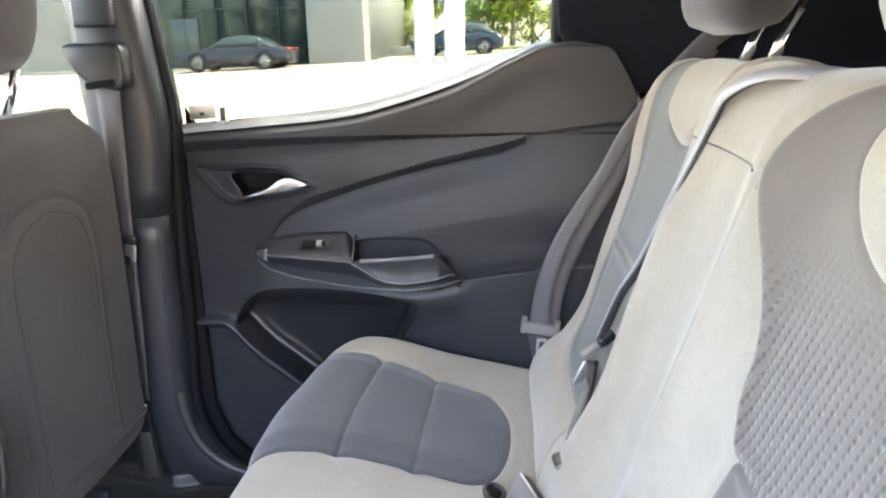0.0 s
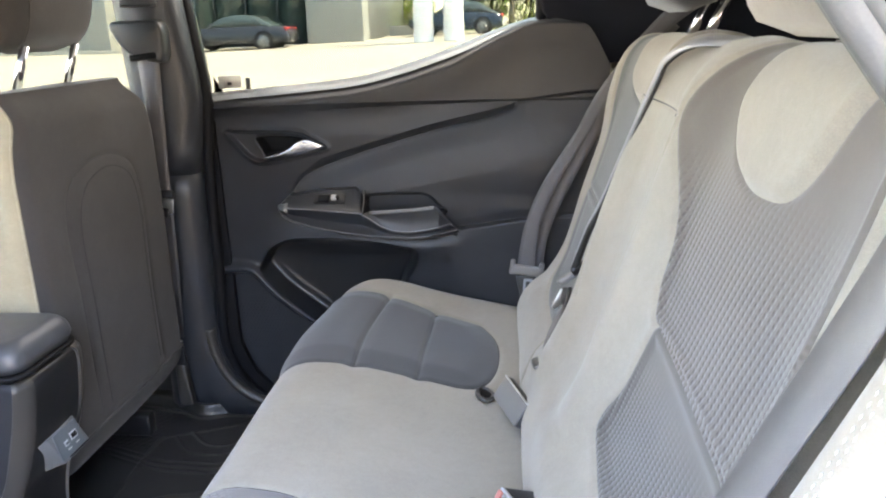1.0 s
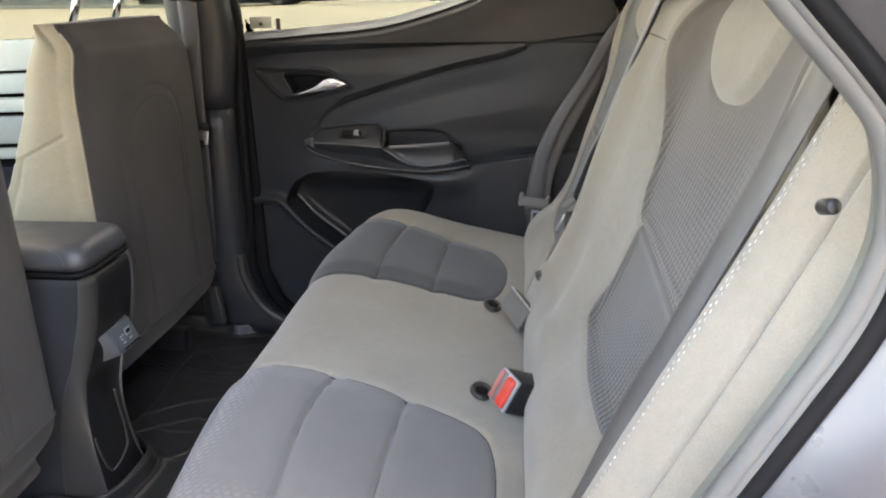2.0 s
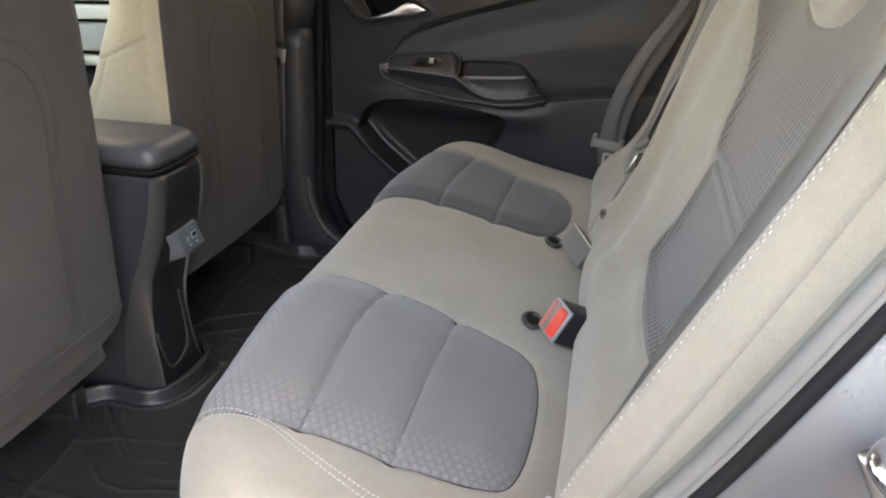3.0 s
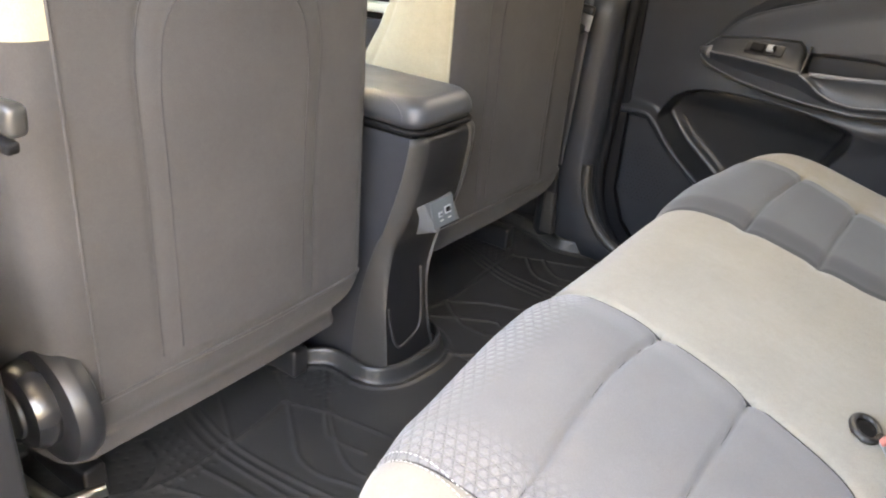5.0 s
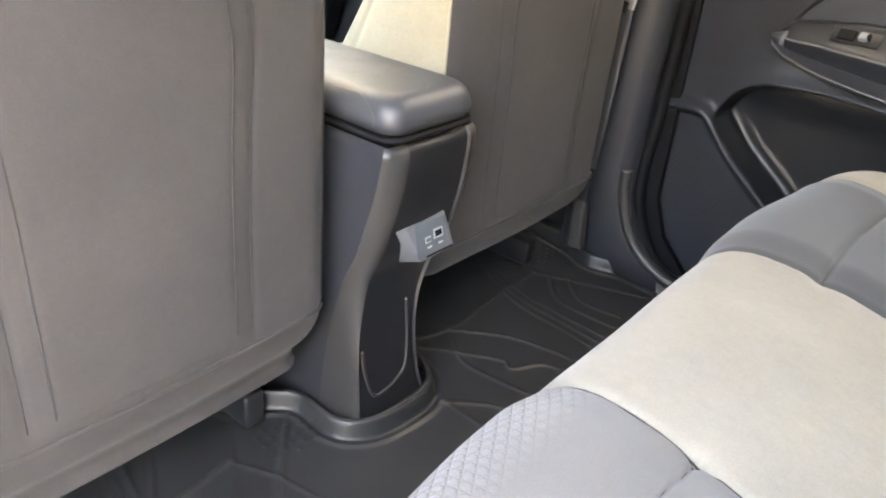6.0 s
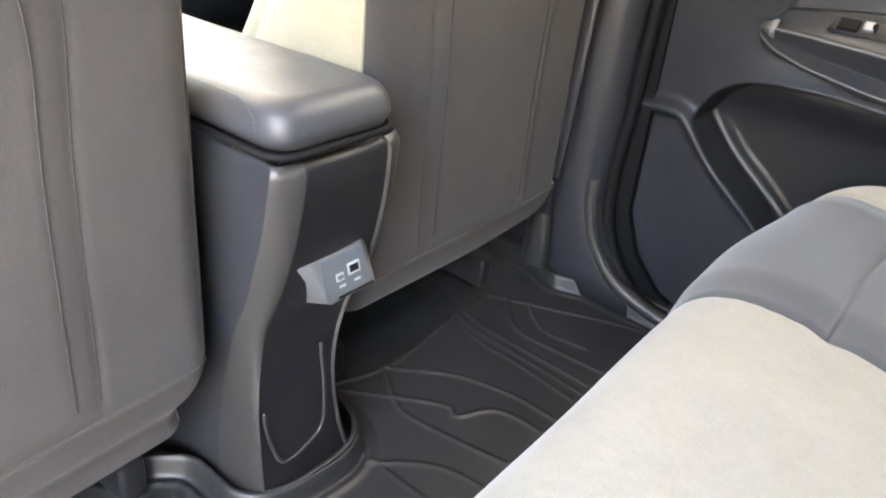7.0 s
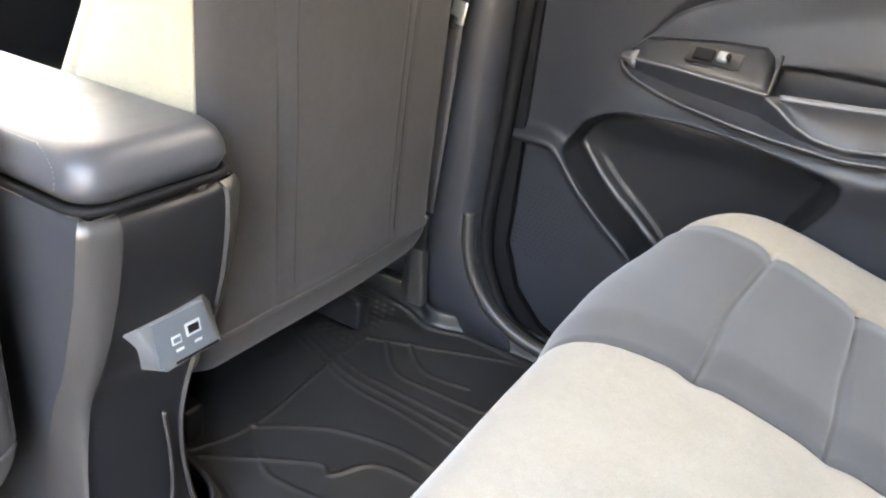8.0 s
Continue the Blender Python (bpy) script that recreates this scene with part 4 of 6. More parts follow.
def cushion_place(v):
    y, b = v.T
    x, z = np.interp(-b, -CUSH_S, CUSHION[:, 0]), np.interp(-b, -CUSH_S, CUSHION[:, 1])
    tx, tz = np.gradient(CUSHION[:, 0], CUSH_S), np.gradient(CUSHION[:, 1], CUSH_S)
    nx, nz = -np.interp(-b, -CUSH_S, tz), np.interp(-b, -CUSH_S, tx)
    u = y - C
    half = np.where(u < 0, CUSH_NEAR, CUSH_FAR)
    over = np.maximum(np.abs(u) - (half - CUSH_R), 0)
    ang = np.minimum(over / CUSH_R, math.pi / 2)
    flat = np.minimum(np.abs(u), half - CUSH_R) + CUSH_R * np.sin(ang)
    drop = CUSH_R * (1 - np.cos(ang)) + np.maximum(over - CUSH_R * math.pi / 2, 0)
    p = np.stack([b, y], 1)
    h = 0.0 * y
    for poly in (IN_L, IN_R):
        d = reach(poly, True)(p)
        h -= 0.0035 * groove(d, 0.0035)
        h += 0.007 * smooth(-d, 0.0, 0.05)
    for s in SEAMS:
        d = reach(s)(p)
        h -= 0.006 * groove(d, 0.0030) + 0.004 * groove(d, 0.014)
    # beside the inserts the cloth rises a little, and sags to the middle
    h += 0.008 * groove(np.abs(u) - 0.53, 0.05) * smooth(b, -0.35, -0.1) * smooth(-b, -0.15, 0.0)
    h -= 0.004 * groove(u, 0.10) * smooth(b, -0.2, -0.05)
    h += 0.0012 * np.sin(23 * b + 9 * u) * np.sin(17 * u - 5 * b)
    back = 0.020 * smooth(np.abs(u), 0.25, 0.47) + 0.095 * smooth(np.abs(u), 0.45, 0.64) ** 1.6
    X = x + nx * h + back * smooth(-b, 0.0, 0.22)
    Z = np.maximum(z + nz * h - drop, 0.40)
    return np.stack([X, C + np.sign(u) * flat, Z], 1)


def bench():
    t = thing("rear_seat_cushion", (-0.05, C, 0.40), "greige cloth rear bench cushion with dark grey inserts", "car seat")
    V, T = tri_grid(C - 0.83, C + 0.78, 450, CUSH_S[-1], CUSH_S[0], 330)
    fl, fr = (lambda v, f=reach(q, True): f(v[:, ::-1]) for q in (IN_L, IN_R))
    V, T = split(V, T, fl)
    V, T = split(V, T, fr)
    cover(V, T, cushion_place, [("near_insert", INSERT_L, fl, "dark grey cloth with an embossed triangle pattern"), ("far_insert", INSERT_R_SHADED, fr, "dark grey cloth insert with far-side shade in its colour"), ("cover", BEIGE, None, "")], t, flip=True)
    block("base", (0.38, 1.0, 0.06), (0.0, C, 0.40), PLASTIC_DARK, t, 0.01)
    def on(line, lift=0.0008):
        q = cushion_place(np.asarray(line, float)[:, ::-1])
        q[:, 2] += lift
        return q
    # fine dark threads in the seams
    for q in SEAMS:
        tube("seam_thread", on(q, -0.0004), 0.0010, THREAD_SHADE, t, 6)
    for q in (IN_L, IN_R):
        tube("insert_seam", on(q[q[:, 0] > -0.37], 0.0), 0.0010, THREAD_SHADE, t, 6)
    # double row of white stitching beside the near insert, the seam lower on the side, and the mirrored pair
    for off in (0.0, 0.009):
        stitches("stitching", on(spline([(-0.30, -0.500 - off * 0.6), (-0.24, -0.506 - off), (-0.181, -0.514 - off), (-0.126, -0.540 - off), (-0.041, -0.561 - off), (0.05, -0.572 - off), (0.10, -0.574 - off)], 10)), t, 0.0052, 0.0046, 0.0006)
    stitches("side_seam", on(spline([(-0.36, -0.600), (-0.25, -0.618), (-0.15, -0.640), (-0.05, -0.652), (0.10, -0.66)], 10), 0.0), t, 0.006, 0.004, 0.0007, BEIGE)


BACK = spline([(0.19, 0.60), (0.145, 0.640), (0.128, 0.665), (0.132, 0.695), (0.152, 0.735), (0.184, 0.765), (0.215, 0.815), (0.250, 0.93), (0.278, 1.02), (0.303, 1.10), (0.316, 1.145), (0.328, 1.170), (0.345, 1.186), (0.372, 1.192), (0.410, 1.186), (0.44, 1.16), (0.43, 1.0), (0.38, 0.65)], 10)
BACK_S = np.r_[0, np.cumsum(np.linalg.norm(np.diff(BACK, axis=0), axis=1))] + 0.60   # grows with height
LOWER_L = np.concatenate([spline([(-0.223, 0.933), (-0.214, 0.897), (-0.203, 0.854), (-0.184, 0.812), (-0.196, 0.788), (-0.27, 0.777), (-0.363, 0.777), (-0.436, 0.783), (-0.50, 0.80)], 6), [(-0.513, 0.84), (-0.513, 0.922), (-0.438, 0.925), (-0.367, 0.928), (-0.265, 0.933)]])
BACK_HALF, BACK_RR = 0.535, 0.045
UPPER_L = np.concatenate([[(-0.265, 0.928), (-0.222, 0.931)], spline([(-0.210, 0.937), (-0.195, 0.965), (-0.187, 1.008), (-0.162, 1.055), (-0.142, 1.085), (-0.127, 1.115), (-0.145, 1.165), (-0.175, 1.205), (-0.185, 1.26)], 6), [(-0.52, 1.27), (-0.515, 1.10), (-0.513, 0.916), (-0.438, 0.920), (-0.367, 0.923)]])
PATCH_L = spline([(-0.245, 1.103), (-0.215, 1.139), (-0.218, 1.18), (-0.235, 1.24), (-0.45, 1.25), (-0.432, 1.19), (-0.405, 1.125), (-0.375, 1.092), (-0.33, 1.083), (-0.285, 1.086)], 6, True)


UPPER_R = np.concatenate([spline([(0.421, 0.9345), (0.425, 1.03), (0.440, 1.08), (0.455, 1.15), (0.47, 1.27)], 6), spline([(0.16, 1.27), (0.14, 1.20), (0.100, 1.12), (0.10, 1.06), (0.13, 1.0), (0.17, 0.9345)], 6)])
LOWER_R = np.concatenate([[(0.17, 0.931)], spline([(0.421, 0.931), (0.437, 0.86), (0.42, 0.80), (0.37, 0.765), (0.26, 0.757), (0.15, 0.765), (0.12, 0.80), (0.135, 0.865)], 6)])
PATCH_R = spline([(0.160, 1.13), (0.21, 1.099), (0.279, 1.099), (0.345, 1.120), (0.36, 1.16), (0.375, 1.25), (0.11, 1.25), (0.135, 1.165)], 6, True)


BOLSTER_FOLD = spline([(-0.126, 1.112), (-0.116, 1.06), (-0.113, 1.013), (-0.115, 0.93), (-0.106, 0.86)], 8)


def back_flat(v):
    """Across and height of a place on the backrest's sheet; places behind its top count as above it."""
    y, b = v.T
    z = np.interp(b, BACK_S, BACK[:, 1])
    top = BACK_S[np.argmax(BACK[:, 1])]
    return np.stack([y, np.where(b > top, 1.192 + (b - top), z)], 1)


def back_place(v):
    y, b = v.T
    x, z = np.interp(b, BACK_S, BACK[:, 0]), np.interp(b, BACK_S, BACK[:, 1])
    nx, nz = -np.interp(b, BACK_S, np.gradient(BACK[:, 1], BACK_S)), np.interp(b, BACK_S, np.gradient(BACK[:, 0], BACK_S))
    p = back_flat(v)
    u, zz = p[:, 0] - C, p[:, 1]
    mid = smooth(zz, 0.70, 0.80) * (1 - smooth(zz, 1.12, 1.22))
    h = 0.026 * groove(np.abs(u) - 0.105, 0.05) * mid + 0.010 * groove(u, 0.07) * mid + 0.012 * groove(np.abs(u) - 0.50, 0.04) * mid
    h -= 0.016 * smooth(u, 0.40, 0.53) * smooth(zz, 0.70, 0.76) * (1 - smooth(zz, 1.0, 1.1))
    for q in (LOWER_L, UPPER_L, LOWER_R, UPPER_R):
        d = reach(q, True)(p)
        h -= 0.003 * groove(d, 0.003) + 0.004 * smooth(-d, 0.0, 0.02)
    for q in (PATCH_L, PATCH_R):
        d = reach(q, True)(p)
        h += 0.007 * smooth(-d, -0.001, 0.012) - 0.0025 * groove(d, 0.003)
    seam = np.stack([np.linspace(-0.125, 0.13, 10), np.full(10, 1.114)], 1)
    h -= 0.0022 * groove(reach(seam)(p), 0.0018)
    h -= 0.004 * groove(reach(BOLSTER_FOLD)(p), 0.003)
    for s, y0 in ((1, 0.10),):     # the crease up the inner bolster
        line = spline([(y0 + s * 0.0, 1.07), (y0 + s * 0.01, 1.0), (y0 - s * 0.01, 0.93), (y0 - s * 0.03, 0.85)], 8)
        h -= 0.003 * groove(reach(line)(p), 0.003)
    h -= 0.006 * groove(np.abs(u - 0.155), 0.004) * smooth(zz, 0.66, 0.7)      # where the two backrests part
    h += 0.0012 * np.sin(21 * zz + 8 * u) * np.sin(19 * u - 6 * zz)
    over = np.maximum(np.abs(u) - (BACK_HALF - BACK_RR), 0)
    ang = np.minimum(over / BACK_RR, math.pi / 2)
    flat = np.minimum(np.abs(u), BACK_HALF - BACK_RR) + BACK_RR * np.sin(ang)
    dip = BACK_RR * (1 - np.cos(ang)) + np.maximum(over - BACK_RR * math.pi / 2, 0)
    X = np.minimum(x + nx * (h - dip), 0.46)
    Z = np.minimum(z + nz * (h - dip), 1.24)
    return np.stack([X, C + np.sign(u) * flat, Z], 1)


def on_back(y, z, out=0.0):
    i = np.argmin(np.abs(BACK[:120, 1] - z))
    q = back_place(np.array([[y, float(np.interp(z, BACK[20:115, 1], BACK_S[20:115]))]]))[0]
    return Vector((q[0] - out, q[1], q[2] + out * 0.3))


def backrest():
    t = thing("folding_rear_seat", (0.25, C, 0.60), "greige cloth rear backrest with dark knitted inserts", "car seat")
    V, T = tri_grid(C - 0.66, C + 0.66, 400, BACK_S[0], BACK_S[-1], 380)
    fs = {}
    for key, q in (("pl", PATCH_L), ("pr", PATCH_R), ("ll", LOWER_L), ("lr", LOWER_R), ("ul", UPPER_L), ("ur", UPPER_R)):
        fs[key] = lambda v, f=reach(q, True): f(back_flat(v))
        V, T = split(V, T, fs[key])
    cover(V, T, back_place, [
        ("head_patch", BEIGE, fs["pl"], "greige patch"), ("head_patch", BEIGE, fs["pr"], "greige patch"), ("lower_insert", SLATE, fs["lr"], "smooth slate grey insert"),
        ("upper_insert", KNIT, fs["ul"], "dark knitted insert"), ("lower_insert", KNIT_LOW, fs["ll"], "dark knitted insert, smooth along its top"), ("upper_insert", SLATE, fs["ur"], "smooth slate grey insert"), ("cover", BEIGE, None, "")], t, flip=True)
    tube("cross_seam", [on_back(y, 1.114 + 0.02 * (y - C), 0.0) for y in np.linspace(-0.112, 0.10, 24)], 0.0011, CHAR, t, 6)
    # Dark tube paints the shade in the bolster's fold.
    tube("bolster_fold_shade", [on_back(y, z, -0.0004) for y, z in BOLSTER_FOLD], np.linspace(0.0011, 0.0004, len(BOLSTER_FOLD)), THREAD_SHADE, t, 6)
    tube("insert_seam", [on_back(y, 0.933, 0.0) for y in np.linspace(0.20, 0.42, 20)], 0.0012, CHAR, t, 6)


def headrest(name, at, size, material, label, posts, lean=8, post_z=None):
    t = thing(name, (at[0], at[1], at[2] - size[2] / 2), label, "headrest")
    rings = []
    for k in np.linspace(-1, 1, 15):
        w = max(0.02, (1 - abs(k) ** 3.2) ** (1 / 2.6))
        ring = []
        for g in np.arange(32) * math.pi / 16:
            cx, cy = np.sign(math.cos(g)) * abs(math.cos(g)) ** 0.65, np.sign(math.sin(g)) * abs(math.sin(g)) ** 0.5
            ring.append((at[0] + size[0] / 2 * w * cx + k * size[2] / 2 * math.tan(radians(lean)), at[1] + size[1] / 2 * (0.55 + 0.45 * w) * cy * (1 - 0.12 * (k < 0) * abs(k)), at[2] + k * size[2] / 2))
        rings.append(ring)
    loft("pad", rings, material, t)
    tube("side_seam", [(at[0] + 0.005 + k * size[2] / 2 * math.tan(radians(lean)) + size[0] * 0.47 * max(0.02, (1 - abs(k) ** 3.2) ** (1 / 2.6)), at[1] - size[1] * 0.34, at[2] + k * size[2] / 2) for k in np.linspace(-0.9, 0.9, 16)], 0.0015, material, t, 6)
    for (px, py, z0, z1) in posts:
        tube("post", [(px - 0.03, py, z0), (px, py, z1)], 0.0065, CHROME, t, 12, "chrome post")
        disc("collar", 0.009, 0.006, (px - 0.03, py, z0 + 0.002), PLASTIC_DARK, t, (0, 8, 0), 0.003)


def rear_belts():
    # near lap and shoulder belt on the backrest
    b = thing("near_seat_belt", (0.3, -0.49, 0.70), "grey webbing rear seat belt lying against the backrest", "seat belt")
    line = spline([(0.375, -0.630, 1.36), (0.325, -0.612, 1.25), (0.302, -0.597, 1.165), (0.2865, -0.587, 1.113), (0.2755, -0.581, 1.079), (0.264, -0.571, 1.04), (0.2505, -0.561, 0.998), (0.2365, -0.550, 0.951), (0.2255, -0.540, 0.915), (0.203, -0.536, 0.86), (0.178, -0.545, 0.80), (0.150, -0.560, 0.74), (0.135, -0.570, 0.69)], 8)
    ribbon("webbing", line + np.array((-0.004, 0.011, 0.0)), (0.0, 1, 0.0), 0.038, 0.0022, BELT, b)
    block("anchor", (0.03, 0.03, 0.006), (0.125, -0.560, 0.700), STEEL, b, 0.002, (20, -60, 30), "bright steel anchor")
    # centre belt, dark, down the seam of the two backrests
    b = thing("centre_seat_belt", (0.25, 0.17, 0.68), "narrow dark centre seat belt over the backrest", "seat belt")
    line = spline([(0.390, -0.12, 1.180), (0.347, -0.05, 1.191), (0.318, 0.0, 1.187), (0.299, 0.041, 1.169), (0.291, 0.055, 1.147), (0.281, 0.065, 1.116), (0.27, 0.075, 1.083), (0.255, 0.095, 1.034), (0.243, 0.125, 0.984), (0.235, 0.15, 0.953), (0.227, 0.18, 0.922), (0.217, 0.205, 0.879), (0.209, 0.222, 0.845)], 8)
    wide = np.interp(np.linspace(0, 1, len(line)), [0, 0.2, 0.3, 0.42, 0.6, 0.8, 1], [0.026, 0.018, 0.013, 0.010, 0.007, 0.005, 0.004])
    lay = np.interp(np.linspace(0, 1, len(line)), [0, 0.12, 0.3, 1], [1.0, 0.9, 0.1, 0.0])[:, None]
    # Lighter webbing holds the strap's sheen; black tubes paint its shaded edge.
    ribbon("webbing", line, lay * np.array((0.75, 0.5, 0.45)) + (1 - lay) * np.array((-0.15, 1, 0.45)), wide, 0.002, BELT_SHEEN, b)
    tube("shaded_edge", line[16:] + np.array((0.003, -0.006, -0.003)), np.interp(np.linspace(0, 1, len(line) - 16), [0, 0.5, 1], [0.0015, 0.003, 0.0055]), BELT_BLACK, b, 8, "dark tube for the strap's shaded edge")
    line = spline([(0.202, 0.222, 0.809), (0.195, 0.19, 0.799), (0.184, 0.15, 0.787), (0.170, 0.11, 0.770), (0.158, 0.082, 0.742)], 8)
    ribbon("lower_webbing", line, np.stack([np.cos(np.linspace(0, 4, len(line))), np.sin(np.linspace(0, 4, len(line))), 0 * line[:, 0]], 1), 0.012, 0.002, BELT, b)
    tube("lower_shaded_edge", line + np.array((0.005, -0.004, 0.0)), 0.0035, BELT_BLACK, b, 8, "dark tube for the strap's shaded edge")
    block("tongue_stop", (0.026, 0.012, 0.014), (0.219, 0.215, 0.844), PLASTIC_DARK, b, 0.004, (0, -35, 10))
    block("tongue_bar", (0.044, 0.010, 0.012), (0.207, 0.225, 0.827), BUCKLE, b, 0.004, (0, -32, 10), "grey tongue bar")
    block("tongue", (0.012, 0.004, 0.036), (0.192, 0.245, 0.78), STEEL, b, 0.002, (0, 25, 10), "bright steel tongue")
    # far belt
    b = thing("far_seat_belt", (0.2, 0.5, 0.69), "grey webbing rear seat belt beside the far door", "seat belt")
    line = spline([(0.47, 0.45, 1.275), (0.40, 0.485, 1.225), (0.352, 0.497, 1.175), (0.285, 0.500, 1.088), (0.244, 0.500, 1.012), (0.190, 0.500, 0.922), (0.158, 0.500, 0.841), (0.146, 0.500, 0.765), (0.147, 0.500, 0.735)], 8)
    ribbon("webbing", line, (1, -0.15, 0), np.interp(np.linspace(0, 1, len(line)), [0, 0.25, 0.5, 0.75, 1], [0.036, 0.026, 0.022, 0.030, 0.038]), 0.0022, BELT_MID, b)
    line2 = spline([(0.41, 0.50, 1.215), (0.365, 0.512, 1.165), (0.303, 0.516, 1.075), (0.265, 0.516, 1.00), (0.213, 0.516, 0.90), (0.180, 0.516, 0.81), (0.170, 0.514, 0.72)], 8)
    ribbon("rear_webbing", line2 - np.array((0.012, 0, 0)), (1, -0.2, 0), 0.038, 0.0022, BELT_MID, b)
    block("tongue_bar", (0.066, 0.012, 0.020), (0.146, 0.496, 0.746), BUCKLE, b, 0.005, (0, 8, 0), "pale grey plastic tongue bar")
    for dx in (-0.028, 0.028):
        block("bar_horn", (0.010, 0.012, 0.030), (0.146 + dx, 0.496, 0.750 - 0.14 * dx), BUCKLE, b, 0.004, (0, 8, 0))
    block("tongue_body", (0.027, 0.010, 0.076), (0.150, 0.498, 0.700), PLASTIC_MID, b, 0.004, (0, -6, 0), taper=(1.65, 1))
    block("tongue_slot", (0.018, 0.012, 0.028), (0.148, 0.4965, 0.716), SILVER, b, 0.003, (0, 4, 0), "grey raised slot")
    block("slot_hole", (0.009, 0.013, 0.018), (0.148, 0.496, 0.716), PLASTIC_MID, b, 0.002, (0, 4, 0))


def buckle(name, at, rot, button, label, size=(0.075, 0.040, 0.026)):
    t = thing(name, at, label, "seat belt buckle")
    m = pose(*at, *rot)
    def piece(nm, s, where, mat_, bev, lab=""):
        bm = bmesh.new()
        bmesh.ops.create_cube(bm, size=1)
        for v in bm.verts:
            v.co = Vector((v.co.x * s[0], v.co.y * s[1], v.co.z * s[2]))
        bmesh.ops.bevel(bm, geom=bm.edges[:], offset=min(bev, min(s) * 0.45), segments=3, profile=0.5, affect="EDGES")
        bm.transform(m @ Matrix.Translation(where))
        part(nm, bm, mat_, t, lab)
    piece("housing", size, (0, 0, 0), PLASTIC_DARK if button else PLASTIC_MID, 0.005)
    if button:
        x = -size[0] / 2
        piece("end_rim", (0.005, size[1] * 0.97, size[2] * 0.97), (x + 0.0005, 0, 0), SILVER, 0.002, "pale end rim")
        piece("slot_lip", (0.005, size[1] * 0.86, size[2] * 0.20), (x - 0.0025, 0, -size[2] * 0.36), LIPRED, 0.0015, "red lip of the slot")
        piece("slot", (0.004, size[1] * 0.88, size[2] * 0.16), (x - 0.0015, 0, -size[2] * 0.17), BUCKLE, 0.001, "grey tongue slot")
        piece("release_button", (0.010, size[1] * 0.86, size[2] * 0.46), (x - 0.002, 0, size[2] * 0.17), RED, 0.0045, "red release button")
    else:
        # The lit face is coloured paler than the rest of the housing.
        piece("front_face", (size[0] * 0.97, 0.003, size[2] * 0.94), (0, -size[1] / 2, 0), BUCKLE, 0.001, "buckle face, light on it put into pale grey")
        piece("bright_edge", (size[0] * 0.98, 0.0025, 0.0025), (0, -size[1] / 2 - 0.0008, size[2] / 2 - 0.0005), STEEL, 0.001, "bright steel edge")
    if button:
        piece("stalk", (0.03, 0.024, 0.012), (size[0] / 2 + 0.010, 0, 0), BELT_BLACK, 0.003)
    return t


def buckles():
    buckle("red_buckle", (0.1225, -0.2000, 0.6905), (98.7, 26.6, 36.0), True, "black seat belt buckle with a red release button", (0.058, 0.048, 0.038))
    buckle("pale_buckle", (0.118, 0.062, 0.690), (-30, 8, -66), False, "grey seat belt buckle lying on the bench", (0.078, 0.016, 0.040))
    buckle("upright_buckle", (0.160, 0.078, 0.722), (0, 74, 12), False, "grey seat belt buckle standing at the backrest", (0.060, 0.028, 0.020))
    # buckle sockets sewn into the cushion
    for x, y in ((0.070, -0.166), (0.074, 0.118)):
        s = thing("buckle_socket", (x, y, 0.67), "dark oval buckle socket in the bench cushion", "socket")
        ring = [(x + 0.012 * math.cos(g), y + 0.018 * math.sin(g), 0.672 - 0.2 * 0.016 * math.cos(g)) for g in np.linspace(0, 2 * math.pi, 25)]
        tube("rim", ring, 0.0035, PLASTIC_MID, s, 8)
        disc("well", 0.012, 0.004, (x, y, 0.6705), SEAL, s, (0, 11, 0), 0.001)


